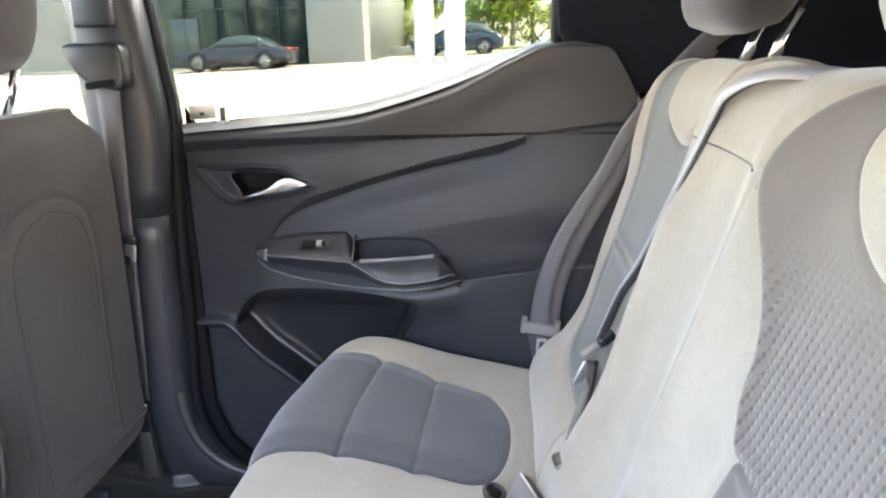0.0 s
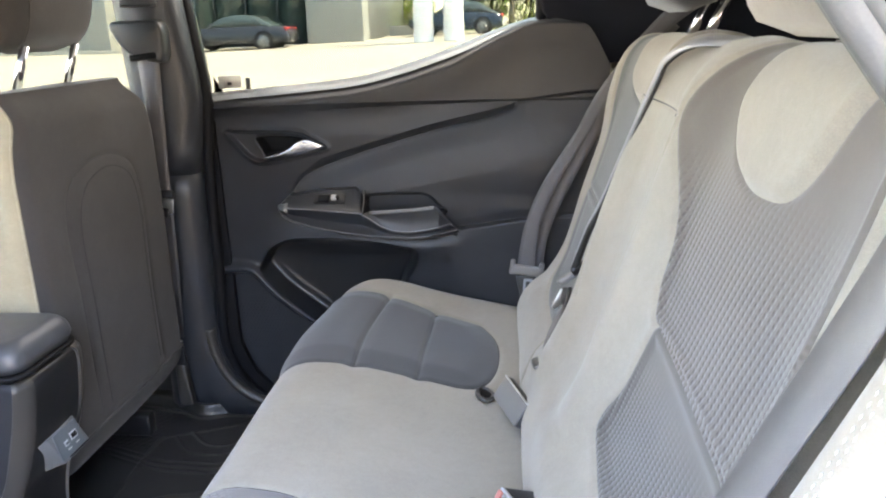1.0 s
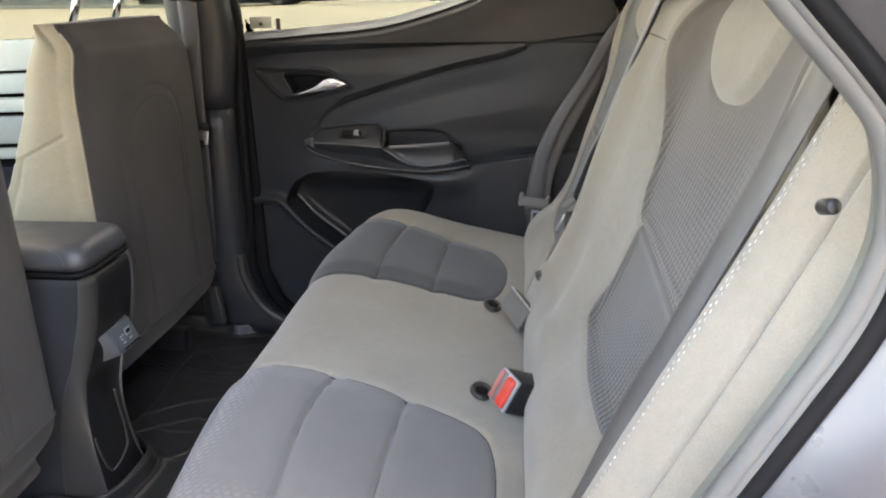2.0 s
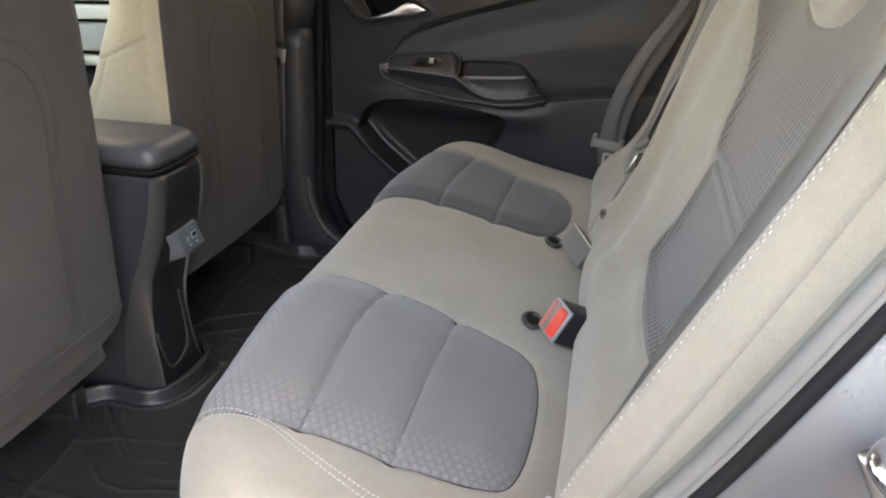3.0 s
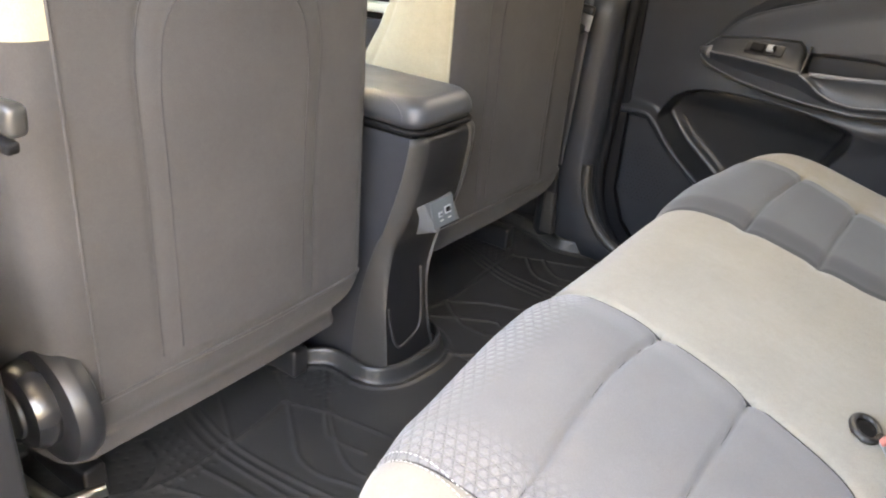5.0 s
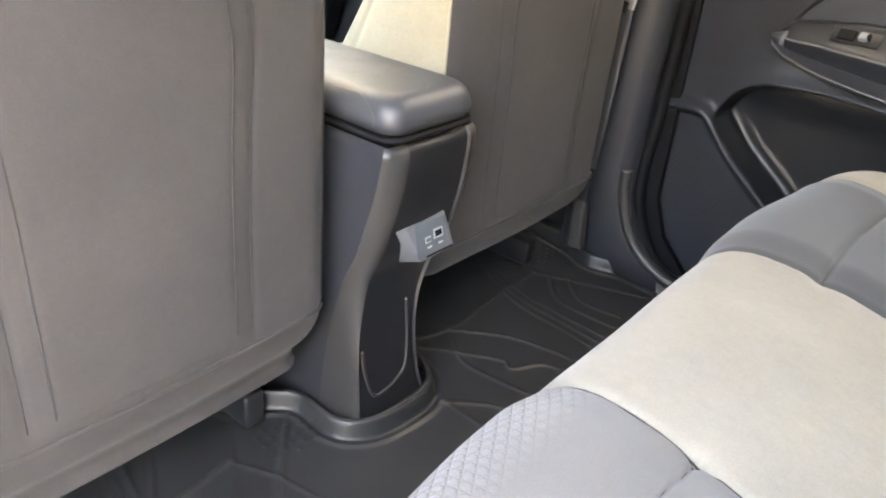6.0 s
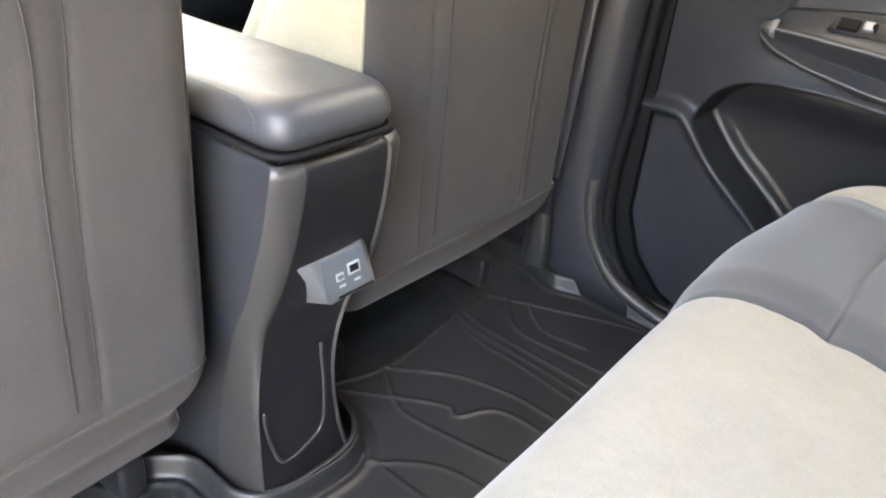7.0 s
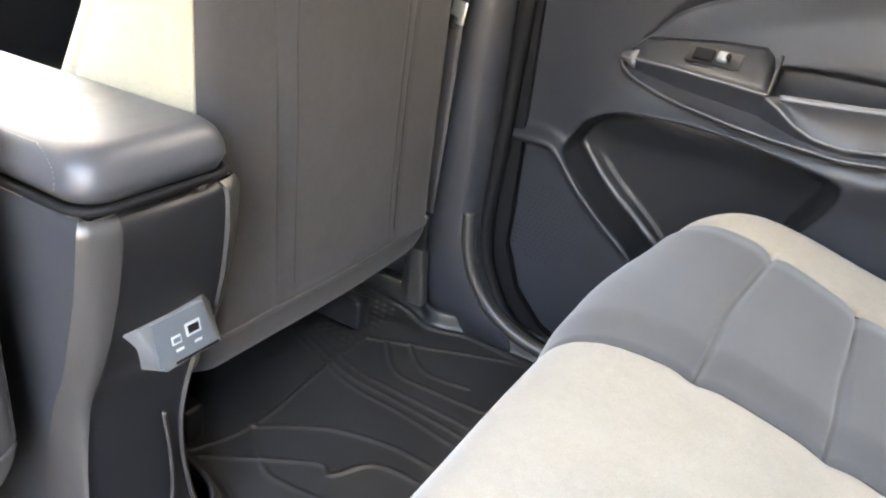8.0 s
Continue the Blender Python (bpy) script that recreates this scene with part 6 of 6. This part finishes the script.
def near_side():
    t = thing("side_bolster", (0.2, -0.64, 0.68), "greige cloth side bolster with white stitching beside the backrest", "bolster")
    edge_x = lambda z: 0.143 + (z - 0.798) * 0.445
    prof = np.array([(0.085, -0.590), (0.040, -0.591), (0.012, -0.594), (0.000, -0.603), (-0.003, -0.622), (0.006, -0.642), (0.012, -0.652), (0.018, -0.662), (0.034, -0.680), (0.060, -0.696), (0.09, -0.70)])
    prof = spline(prof, 6)
    zs = np.linspace(0.60, 1.26, 80)
    V, T = tri_grid(0, len(prof) - 1, 2 * len(prof), 0, 1, 90)
    def place(v):
        i, k = v.T
        z = 0.58 + 0.68 * k
        dx, y = np.interp(i, np.arange(len(prof)), prof[:, 0]), np.interp(i, np.arange(len(prof)), prof[:, 1])
        puff = 0.004 * np.sin(9 * k + 0.4 * i / 6)
        g = 0.0065 * groove(i - 36.5, 1.1)
        top = 0.05 * smooth(k, 0.85, 1.0)
        return np.stack([edge_x(z) + dx + g + puff * 0.4 + top, y + 0.02 * (1.1 - z) * 0, z], 1)
    cover(V, T, place, [("cover", BEIGE, None, "")], t)
    line = place(np.stack([np.full(120, 23.6), np.linspace(0.05, 0.97, 120)], 1))
    stitches("stitching", line + np.array((-0.0006, 0, 0)), t, 0.0062, 0.0042, 0.0006)
    stitches("stitching", line[64:] + np.array((-0.0006, 0.0048, 0)), t, 0.0062, 0.0042, 0.0006)
    lt = thing("pillar_latch", (-0.52, -0.6, 0.91), "small dark grey plastic latch beside the front seat", "latch")
    block("body", (0.026, 0.018, 0.026), (-0.52, -0.6, 0.91), PLASTIC_MID, lt, 0.006, (0, 4, 10))
    block("tab", (0.022, 0.012, 0.010), (-0.52 + 0.004, -0.6 - 0.008, 0.91 - 0.018), SEAL, lt, 0.003, (0, 8, 10))
    bump_stop = thing("rubber_stop", (0.262, -0.683, 1.086), "small black rubber stop on the door frame trim", "rubber stop")
    disc("stop", 0.0042, 0.012, (0.262, -0.684, 1.086), PLASTIC_DARK, bump_stop, (70, 30, 0), 0.002, seg=20)
    # trim strip, seal and painted frame
    tr = thing("door_frame_near", (0.2, -0.71, 0.39), "silver painted door frame with grey rubber seal around the open doorway", "door frame", kind="structure")
    away = np.stack([np.gradient(OPENING[:, 1]), -np.gradient(OPENING[:, 0])], 1)
    away /= np.linalg.norm(away, axis=1)[:, None]
    away = -away
    away[away[:, 0] < 0] *= -1
    def band(name, o0, y0, o1, y1, material, n=6, bow=0.0):
        rows = []
        for k in np.linspace(0, 1, n):
            q = OPENING + away * (o0 + (o1 - o0) * k)
            rows.append(np.stack([q[:, 0], np.full(len(q), y0 + (y1 - y0) * k) - bow * math.sin(math.pi * k), q[:, 1]], 1))
        m = len(OPENING)
        verts = np.concatenate(rows)
        faces = [(a * m + i, a * m + i + 1, (a + 1) * m + i + 1, (a + 1) * m + i) for a in range(n - 1) for i in range(m - 1)]
        return raw(name, verts, faces, material, tr)
    band("inner_trim", 0.000, -0.694, 0.003, -0.705, TRIM_GREY, 6, 0.004)
    tube("seal", [(x, -0.711, z) for x, z in OPENING + away * 0.0015], 0.0062, SEAL_GREY, tr, 12, "grey rubber seal")
    tube("seal_bead", [(x, -0.7165, z) for x, z in OPENING + away * 0.0045], 0.0034, SEAL_GREY, tr, 8)
    tube("seal_lip", [(x, -0.719, z) for x, z in OPENING + away * 0.009], 0.0052, SEAL, tr, 8, "black seal lip")
    band("painted_flange", 0.010, -0.719, 0.040, -0.752, PAINT, 5, 0.004)
    band("painted_edge", 0.040, -0.752, 0.125, -0.800, PAINT, 8, 0.014)
    band("painted_side", 0.125, -0.800, 0.55, -0.830, PAINT, 8, 0.01)
    st = thing("door_striker", (0.272, -0.752, 0.945), "bright steel door latch striker on the painted frame", "door striker")
    tube("loop", spline([(0.262, -0.752, 0.952), (0.252, -0.772, 0.955), (0.262, -0.782, 0.948), (0.282, -0.780, 0.938), (0.288, -0.760, 0.932)], 6), 0.0045, CHROME, st, 10)
    block("plate", (0.045, 0.008, 0.04), (0.278, -0.752, 0.942), STEEL, st, 0.003, (0, -30, 10))


def open_door():
    """The rear door of the near side, swung wide open about its front hinges."""
    t = thing("door_2", (-0.66, -0.78, 0.42), "open rear car door with dark trim and silver paint", "car door", kind="structure")
    m = pose(-0.66, -0.79, 0, 0, 0, -60)
    panel = [(0.0, 0.40), (0.50, 0.40), (0.72, 0.60), (0.86, 0.85), (0.90, 1.08), (0.82, 1.16), (0.0, 1.06)]
    for name, y0, y1, mat_ in (("skin", -0.07, -0.035, PAINT), ("trim", -0.035, 0.0, PLASTIC)):
        slab(name, panel, y0, y1, mat_, t, 0.008, axes="xz").data.transform(m)
    tube("window_frame", [m @ Vector((x, -0.03, z)) for x, z in ((0.0, 1.05), (-0.02, 1.42), (0.45, 1.44), (0.72, 1.30), (0.84, 1.14))], 0.018, PLASTIC_DARK, t, 8)


# ---- outside ----
def ground_z(x, y):
    k = smooth(y, 4, 14)
    return k * (0.025 * np.minimum(y, 60) + 0.03 * np.clip(x, -16, 8))


def ground():
    a = np.concatenate([np.linspace(-400, -40, 10), np.linspace(-36, 36, 73), np.linspace(40, 400, 10)])
    X, Y = np.meshgrid(a, a, indexing="ij")
    n = len(a)
    i = np.arange(n * n).reshape(n, n)
    f = np.stack([i[:-1, :-1], i[1:, :-1], i[1:, 1:], i[:-1, 1:]], -1).reshape(-1, 4)
    ob = raw("ground", np.stack([X.ravel(), Y.ravel(), ground_z(X.ravel(), Y.ravel())], 1), f, CONCRETE)
    tagged(ob, "sunlit pale concrete forecourt", "ground", kind="structure")


def building():
    b = thing("building", (-14, 33, 0.4), "pale stucco building with a green glass front", "building")
    z0 = 0.30
    slab("wall", [(-40, 33.6), (-5.9, 33.6), (-5.9, 44), (-40, 44)], z0, 8.0, STUCCO, b)
    slab("pier", [(-8.6, 32.2), (-6.1, 32.2), (-6.1, 33.7), (-8.6, 33.7)], z0 - 0.1, 8.0, STUCCO, b, 0.04)
    slab("pier", [(-24.5, 32.2), (-17.6, 32.2), (-17.6, 33.7), (-24.5, 33.7)], z0 - 0.4, 8.0, STUCCO, b, 0.04)
    slab("kerb", [(-40, 31.9), (-6.0, 31.9), (-6.0, 32.2), (-40, 32.2)], z0 - 0.6, z0 + 0.16, STUCCO, b, 0.03)
    for k, x in enumerate(np.arange(-17.5, -8.7, 1.46)):
        slab("glass_pane", [(x + 0.04, 33.45), (x + 1.42, 33.45), (x + 1.42, 33.52), (x + 0.04, 33.52)], z0 + 0.15, 7.5, GLASSWALL, b)
        block("mullion", (0.09, 0.16, 7.2), (x, 33.44, z0 + 3.6), MULLION, b, 0.01)
    block("transom", (8.9, 0.12, 0.10), (-13.1, 33.42, z0 + 2.7), MULLION, b, 0.01)
    for x, h in ((-16.4, 2.6), (-14.6, 2.2)):
        block("dark_doorway", (1.3, 0.05, h), (x, 33.40, z0 + h / 2 + 0.15), CARGLASS, b, 0.01)


def post(x, y, r, h=7.0):
    z = float(ground_z(np.array([x]), np.array([y]))[0])
    t = thing("canopy_post", (x, y, z), "white painted round canopy post", "post", "white canopy posts")
    disc("shaft", r, h, (x, y, z + h / 2), WHITEPAINT, t, (0, 0, 0), 0, seg=32)
    disc("foot", r * 1.06, 0.12, (x, y, z + 0.06), WHITEPAINT, t, (0, 0, 0), 0.02, seg=32)


def parked_car(name, at, turn, paint, label, rear_lamp=True, length=4.7, height=1.42):
    """A low saloon: lofted body and cabin, four wheels, lamps."""
    t = thing(name, at, label, "car")
    m = pose(*at, 0, 0, turn)
    hl = length / 2
    def section(x):
        nose = abs(x) / hl
        hood = float(np.interp(x, [-hl, -hl * 0.93, -hl * 0.45, -hl * 0.1, hl * 0.5, hl * 0.95, hl], [0.62, 0.72, 0.92, 0.95, 0.98, 0.92, 0.70]))
        w = 0.90 * (1 - 0.10 * nose**4)
        low = 0.22 + 0.12 * nose**6
        return [(x, -w * 0.96, low), (x, -w, 0.45), (x, -w * 0.98, 0.70), (x, -w * 0.90, hood - 0.03), (x, -w * 0.70, hood), (x, w * 0.70, hood), (x, w * 0.90, hood - 0.03), (x, w * 0.98, 0.70), (x, w, 0.45), (x, w * 0.96, low)]
    def put(rings, nm, material, lab=""):
        return loft(nm, [[tuple(m @ Vector(p)) for p in r] for r in rings], material, t, lab)
    put([section(x) for x in np.linspace(-hl, hl, 28)], "body", paint)
    def roof(x, s):
        h = float(np.interp(x, [-1.0, -0.35, 0.3, 1.0, 1.75], [0.93, 1.33, height, height - 0.04, 0.97]))
        w = 0.80 - 0.16 * (h - 0.93) / 0.5
        return [(x, -0.80 * s, 0.92), (x, -w * s, h - 0.05), (x, -w * s + 0.12, h), (x, w * s - 0.12, h), (x, w * s, h - 0.05), (x, 0.80 * s, 0.92)]
    put([roof(x, 1) for x in np.linspace(-1.0, 1.75, 16)], "cabin", CARGLASS, "dark tinted glasshouse")
    put([[(p[0], p[1] * 0.93, p[2] + 0.012) for p in roof(x, 1)[1:5]] + [(x, 0.5, 1.2), (x, -0.5, 1.2)] for x in np.linspace(-0.25, 1.15, 8)], "roof", paint)
    for x in (-0.95, 0.05, 1.05):
        for s in (-1, 1):
            h = float(np.interp(x, [-1.0, -0.35, 0.3, 1.0, 1.75], [0.93, 1.33, height, height - 0.04, 0.97]))
            tube("pillar", [tuple(m @ Vector((x, s * 0.81, 0.92))), tuple(m @ Vector((x + 0.12, s * (0.81 - 0.16 * (h - 0.93) / 0.5), h - 0.03)))], 0.035, paint, t, 6)
    for x in (-hl * 0.60, hl * 0.58):
        for s in (-1, 1):
            w = disc("wheel", 0.345, 0.22, tuple(m @ Vector((x, s * 0.80, 0.345))), TYRE, t, (90, 0, turn), 0.03, seg=28)
            disc("rim", 0.235, 0.235, tuple(m @ Vector((x, s * 0.80, 0.345))), RIM, w, (90, 0, turn), 0.01, seg=24)
            for a in range(5):
                g = a * math.pi * 2 / 5
                tube("spoke", [tuple(m @ Vector((x, s * 0.922, 0.345))), tuple(m @ Vector((x + 0.21 * math.cos(g), s * 0.922, 0.345 + 0.21 * math.sin(g))))], 0.03, RIM, w, 6)
            disc("wheel_arch", 0.40, 0.02, tuple(m @ Vector((x, s * 0.885, 0.36))), SEAL, t, (90, 0, turn), 0, seg=28)
    for s in (-1, 1):
        tube("tail_lamp", [tuple(m @ Vector((hl * 0.96, s * 0.80, 0.84))), tuple(m @ Vector((hl * 0.995, s * 0.35, 0.84)))], 0.05, TAIL, t, 8, "red tail lamp")
        tube("side_mirror", [tuple(m @ Vector((-0.75, s * 0.88, 0.98))), tuple(m @ Vector((-0.70, s * 1.0, 1.02)))], 0.06, paint, t, 8)
        tube("head_lamp", [tuple(m @ Vector((-hl * 0.97, s * 0.75, 0.66))), tuple(m @ Vector((-hl * 0.985, s * 0.45, 0.64)))], 0.05, WHITE, t, 8, "pale head lamp")
    return t


def leaf_cloud(name, centres, count, size, material, parent, seed):
    """Many small tilted leaves scattered in uneven clumps."""
    rng = np.random.default_rng(seed)
    verts, faces = [], []
    cs = np.array([c[:3] for c in centres], float)
    rs = np.array([c[3:] for c in centres], float)
    pick = rng.integers(0, len(cs), count)
    d = rng.normal(size=(count, 3))
    d /= np.linalg.norm(d, axis=1)[:, None]
    pos = cs[pick] + d * rs[pick] * (rng.uniform(0.35, 1.05, count) ** 0.6)[:, None]
    for p in pos:
        a, b = rng.normal(size=3), rng.normal(size=3)
        a /= np.linalg.norm(a)
        b -= (b @ a) * a
        b /= np.linalg.norm(b)
        s = size * rng.uniform(0.6, 1.4)
        k = len(verts)
        verts += [p - a * s, p + b * s * 0.45, p + a * s, p - b * s * 0.45]
        faces.append((k, k + 1, k + 2, k + 3))
    return raw(name, verts, faces, material, parent, "", False)


def bush(at, r, h, material, seed, label):
    t = thing("bush", at, label, "bush")
    rng = np.random.default_rng(seed)
    cl = [(at[0] + rng.uniform(-r, r), at[1] + rng.uniform(-r, r) * 0.5, at[2] + h * rng.uniform(0.25, 0.85), r * rng.uniform(0.35, 0.6), r * 0.5, h * rng.uniform(0.15, 0.3)) for _ in range(14)]
    leaf_cloud("crown", cl, 5200, 0.085 * max(1, r / 2), material, t, seed)
    for k in range(5):
        c = cl[k]
        tube("stem", [(at[0] + 0.2 * (k - 2), at[1], at[2]), ((at[0] + c[0]) / 2, c[1], (at[2] + c[2]) / 2), c[:3]], np.array((0.06, 0.04, 0.02)), BARK, t, 6)


def tree(at, h, material, seed, label, spread=2.4):
    t = thing("tree", at, label, "tree")
    rng = np.random.default_rng(seed)
    sway = rng.uniform(-0.3, 0.3, 2)
    trunk = [(at[0] + sway[0] * k, at[1] + sway[1] * k, at[2] + h * 0.7 * k) for k in np.linspace(0, 1, 8)]
    tube("trunk", trunk, np.linspace(0.20, 0.07, 8), BARK, t, 10)
    cl = []
    for k in range(16):
        g, q = rng.uniform(0, 6.28), rng.uniform(0.3, 1.0)
        c = (at[0] + spread * q * math.cos(g), at[1] + spread * q * math.sin(g) * 0.8, at[2] + h * rng.uniform(0.30, 1.0))
        cl.append((*c, *rng.uniform(0.6, 1.1, 3)))
        if k < 8:
            s = trunk[int(rng.integers(3, 8))]
            tube("limb", [s, tuple((np.array(s) + c) / 2 + (0, 0, 0.2)), c], np.array((0.06, 0.04, 0.015)), BARK, t, 6)
    leaf_cloud("crown", cl, 6500, 0.16, material, t, seed)


def outside():
    ground()
    building()
    # Canopy and its three posts are added out of view to block steep sky.
    c = slab("canopy", [(-14, -2.8), (14, -2.8), (14, 6), (-14, 6)], 4.6, 4.9, WHITEPAINT)
    tagged(c, "flat white canopy, unseen, added over the car to cut high sky light", "canopy", kind="structure")
    for x, y in ((-9, -2.5), (9, -2.5), (9, 5)):
        post(x, y, 0.2, 4.6)
    # Dark ground added out of view to weaken the light bounced into the cabin.
    b = slab("added_asphalt", [(-12, -4.0), (12, -4.0), (12, 3.6), (-12, 3.6)], -0.05, 0.006, ASPHALT)
    tagged(b, "unseen grey asphalt added under the car to cut ground bounce", "parking bay", kind="structure")
    # Wall added behind the camera to hold off light from the horizon.
    b = slab("added_wall_behind", [(-16, -7.6), (16, -7.6), (16, -7.2), (-16, -7.2)], -0.05, 3.0, WALLGREY)
    tagged(b, "plain grey rendered wall, unseen, added to block low sky light", "wall", kind="structure")
    post(-3.03, 28.0, 0.375)
    post(-1.90, 28.0, 0.375)
    parked_car("parked_saloon", (-11.1, 30.4, 0.40), 0, CARBLACK, "dark grey saloon parked before the glass front", length=4.75, height=1.40)
    parked_car("parked_hatchback", (-2.2, 34.5, 0.78), 0, CARNAVY, "navy blue car parked beyond the white posts", length=4.2, height=1.42)
    parked_car("parked_wagon", (-8.2, 46.0, 0.9), 0, RIM, "pale silver car parked further off", length=4.2, height=1.42)
    v = slab("verge", [(-30, 38.5), (30, 38.5), (30, 75), (-30, 75)], 0.3, 1.12, GRASS, None, 0.1)
    tagged(v, "dry grass verge with a low kerb", "verge", kind="structure")
    k = slab("kerb_wall", [(-5.7, 36.8), (-3.0, 36.8), (-3.0, 37.2), (-5.7, 37.2)], 0.3, 1.22, STUCCO, None, 0.03)
    tagged(k, "low pale concrete kerb wall", "kerb", kind="structure")
    bush((-6.3, 45, 1.1), 1.6, 2.9, LEAF, 11, "yellow-green leafy bush on the verge")
    bush((-9.5, 48, 1.1), 1.6, 2.6, LEAF, 12, "yellow-green leafy bush on the verge")
    bush((1.8, 46, 1.1), 1.8, 2.8, LEAF, 13, "yellow-green leafy bush on the verge")
    bush((-1.6, 47, 1.1), 1.6, 3.0, LEAF_DARK, 14, "dark green leafy bush on the verge")
    for i, (x, y, h) in enumerate(((-12, 58, 8), (-8, 56, 7.5), (-4.5, 60, 9), (-1.0, 57, 8), (2.0, 59, 8.5), (5.5, 57, 8), (9.0, 60, 9), (0.35, 44.5, 6))):
        tree((x, y, 1.1), h, (LEAF_DARK, LEAF)[i % 2], 30 + i, "leafy green tree on the verge" if i < 7 else "slender tree with a pale trunk on the verge", 2.6 if i < 7 else 1.2)


TRIM_GREY = plain("grey_green_trim", (0.135, 0.138, 0.122), 0.5, vary=0.06, depth=0.0003)
SEAL_GREY = plain("grey_rubber", (0.10, 0.10, 0.098), 0.5, vary=0.08, depth=0.0003)

shell()
far_door()
far_pillar()
bench()
backrest()
front_seat("front_passenger_seat", 0.285, 1, "dark grey cloth front seat with cream sides seen from behind", False)
front_seat("front_driver_seat", -0.345, -1, "dark grey cloth front seat with cream sides and recliner", True)
headrest("front_headrest", (-0.655, 0.285, 1.275), (0.115, 0.26, 0.175), SEATDARK, "dark cloth front headrest on chrome posts", [(-0.63, 0.215, 1.125, 1.20), (-0.63, 0.355, 1.125, 1.20)])
headrest("front_headrest", (-0.655, -0.345, 1.275), (0.115, 0.26, 0.175), SEATDARK, "dark cloth front headrest on chrome posts", [(-0.63, -0.415, 1.125, 1.20), (-0.63, -0.275, 1.125, 1.20)])
headrest("rear_headrest", (0.36, 0.235, 1.305), (0.10, 0.26, 0.16), CHAR, "dark grey rear headrest on chrome posts", [(0.40, 0.245, 1.186, 1.25), (0.40, 0.150, 1.186, 1.25)], 6)
headrest("rear_headrest", (0.345, -0.335, 1.285), (0.10, 0.25, 0.17), BEIGE, "greige rear headrest on chrome posts", [(0.40, -0.40, 1.186, 1.25), (0.40, -0.27, 1.186, 1.25)], 6)
rear_belts()
buckles()
console()
floor_mat()
near_side()
open_door()
outside()
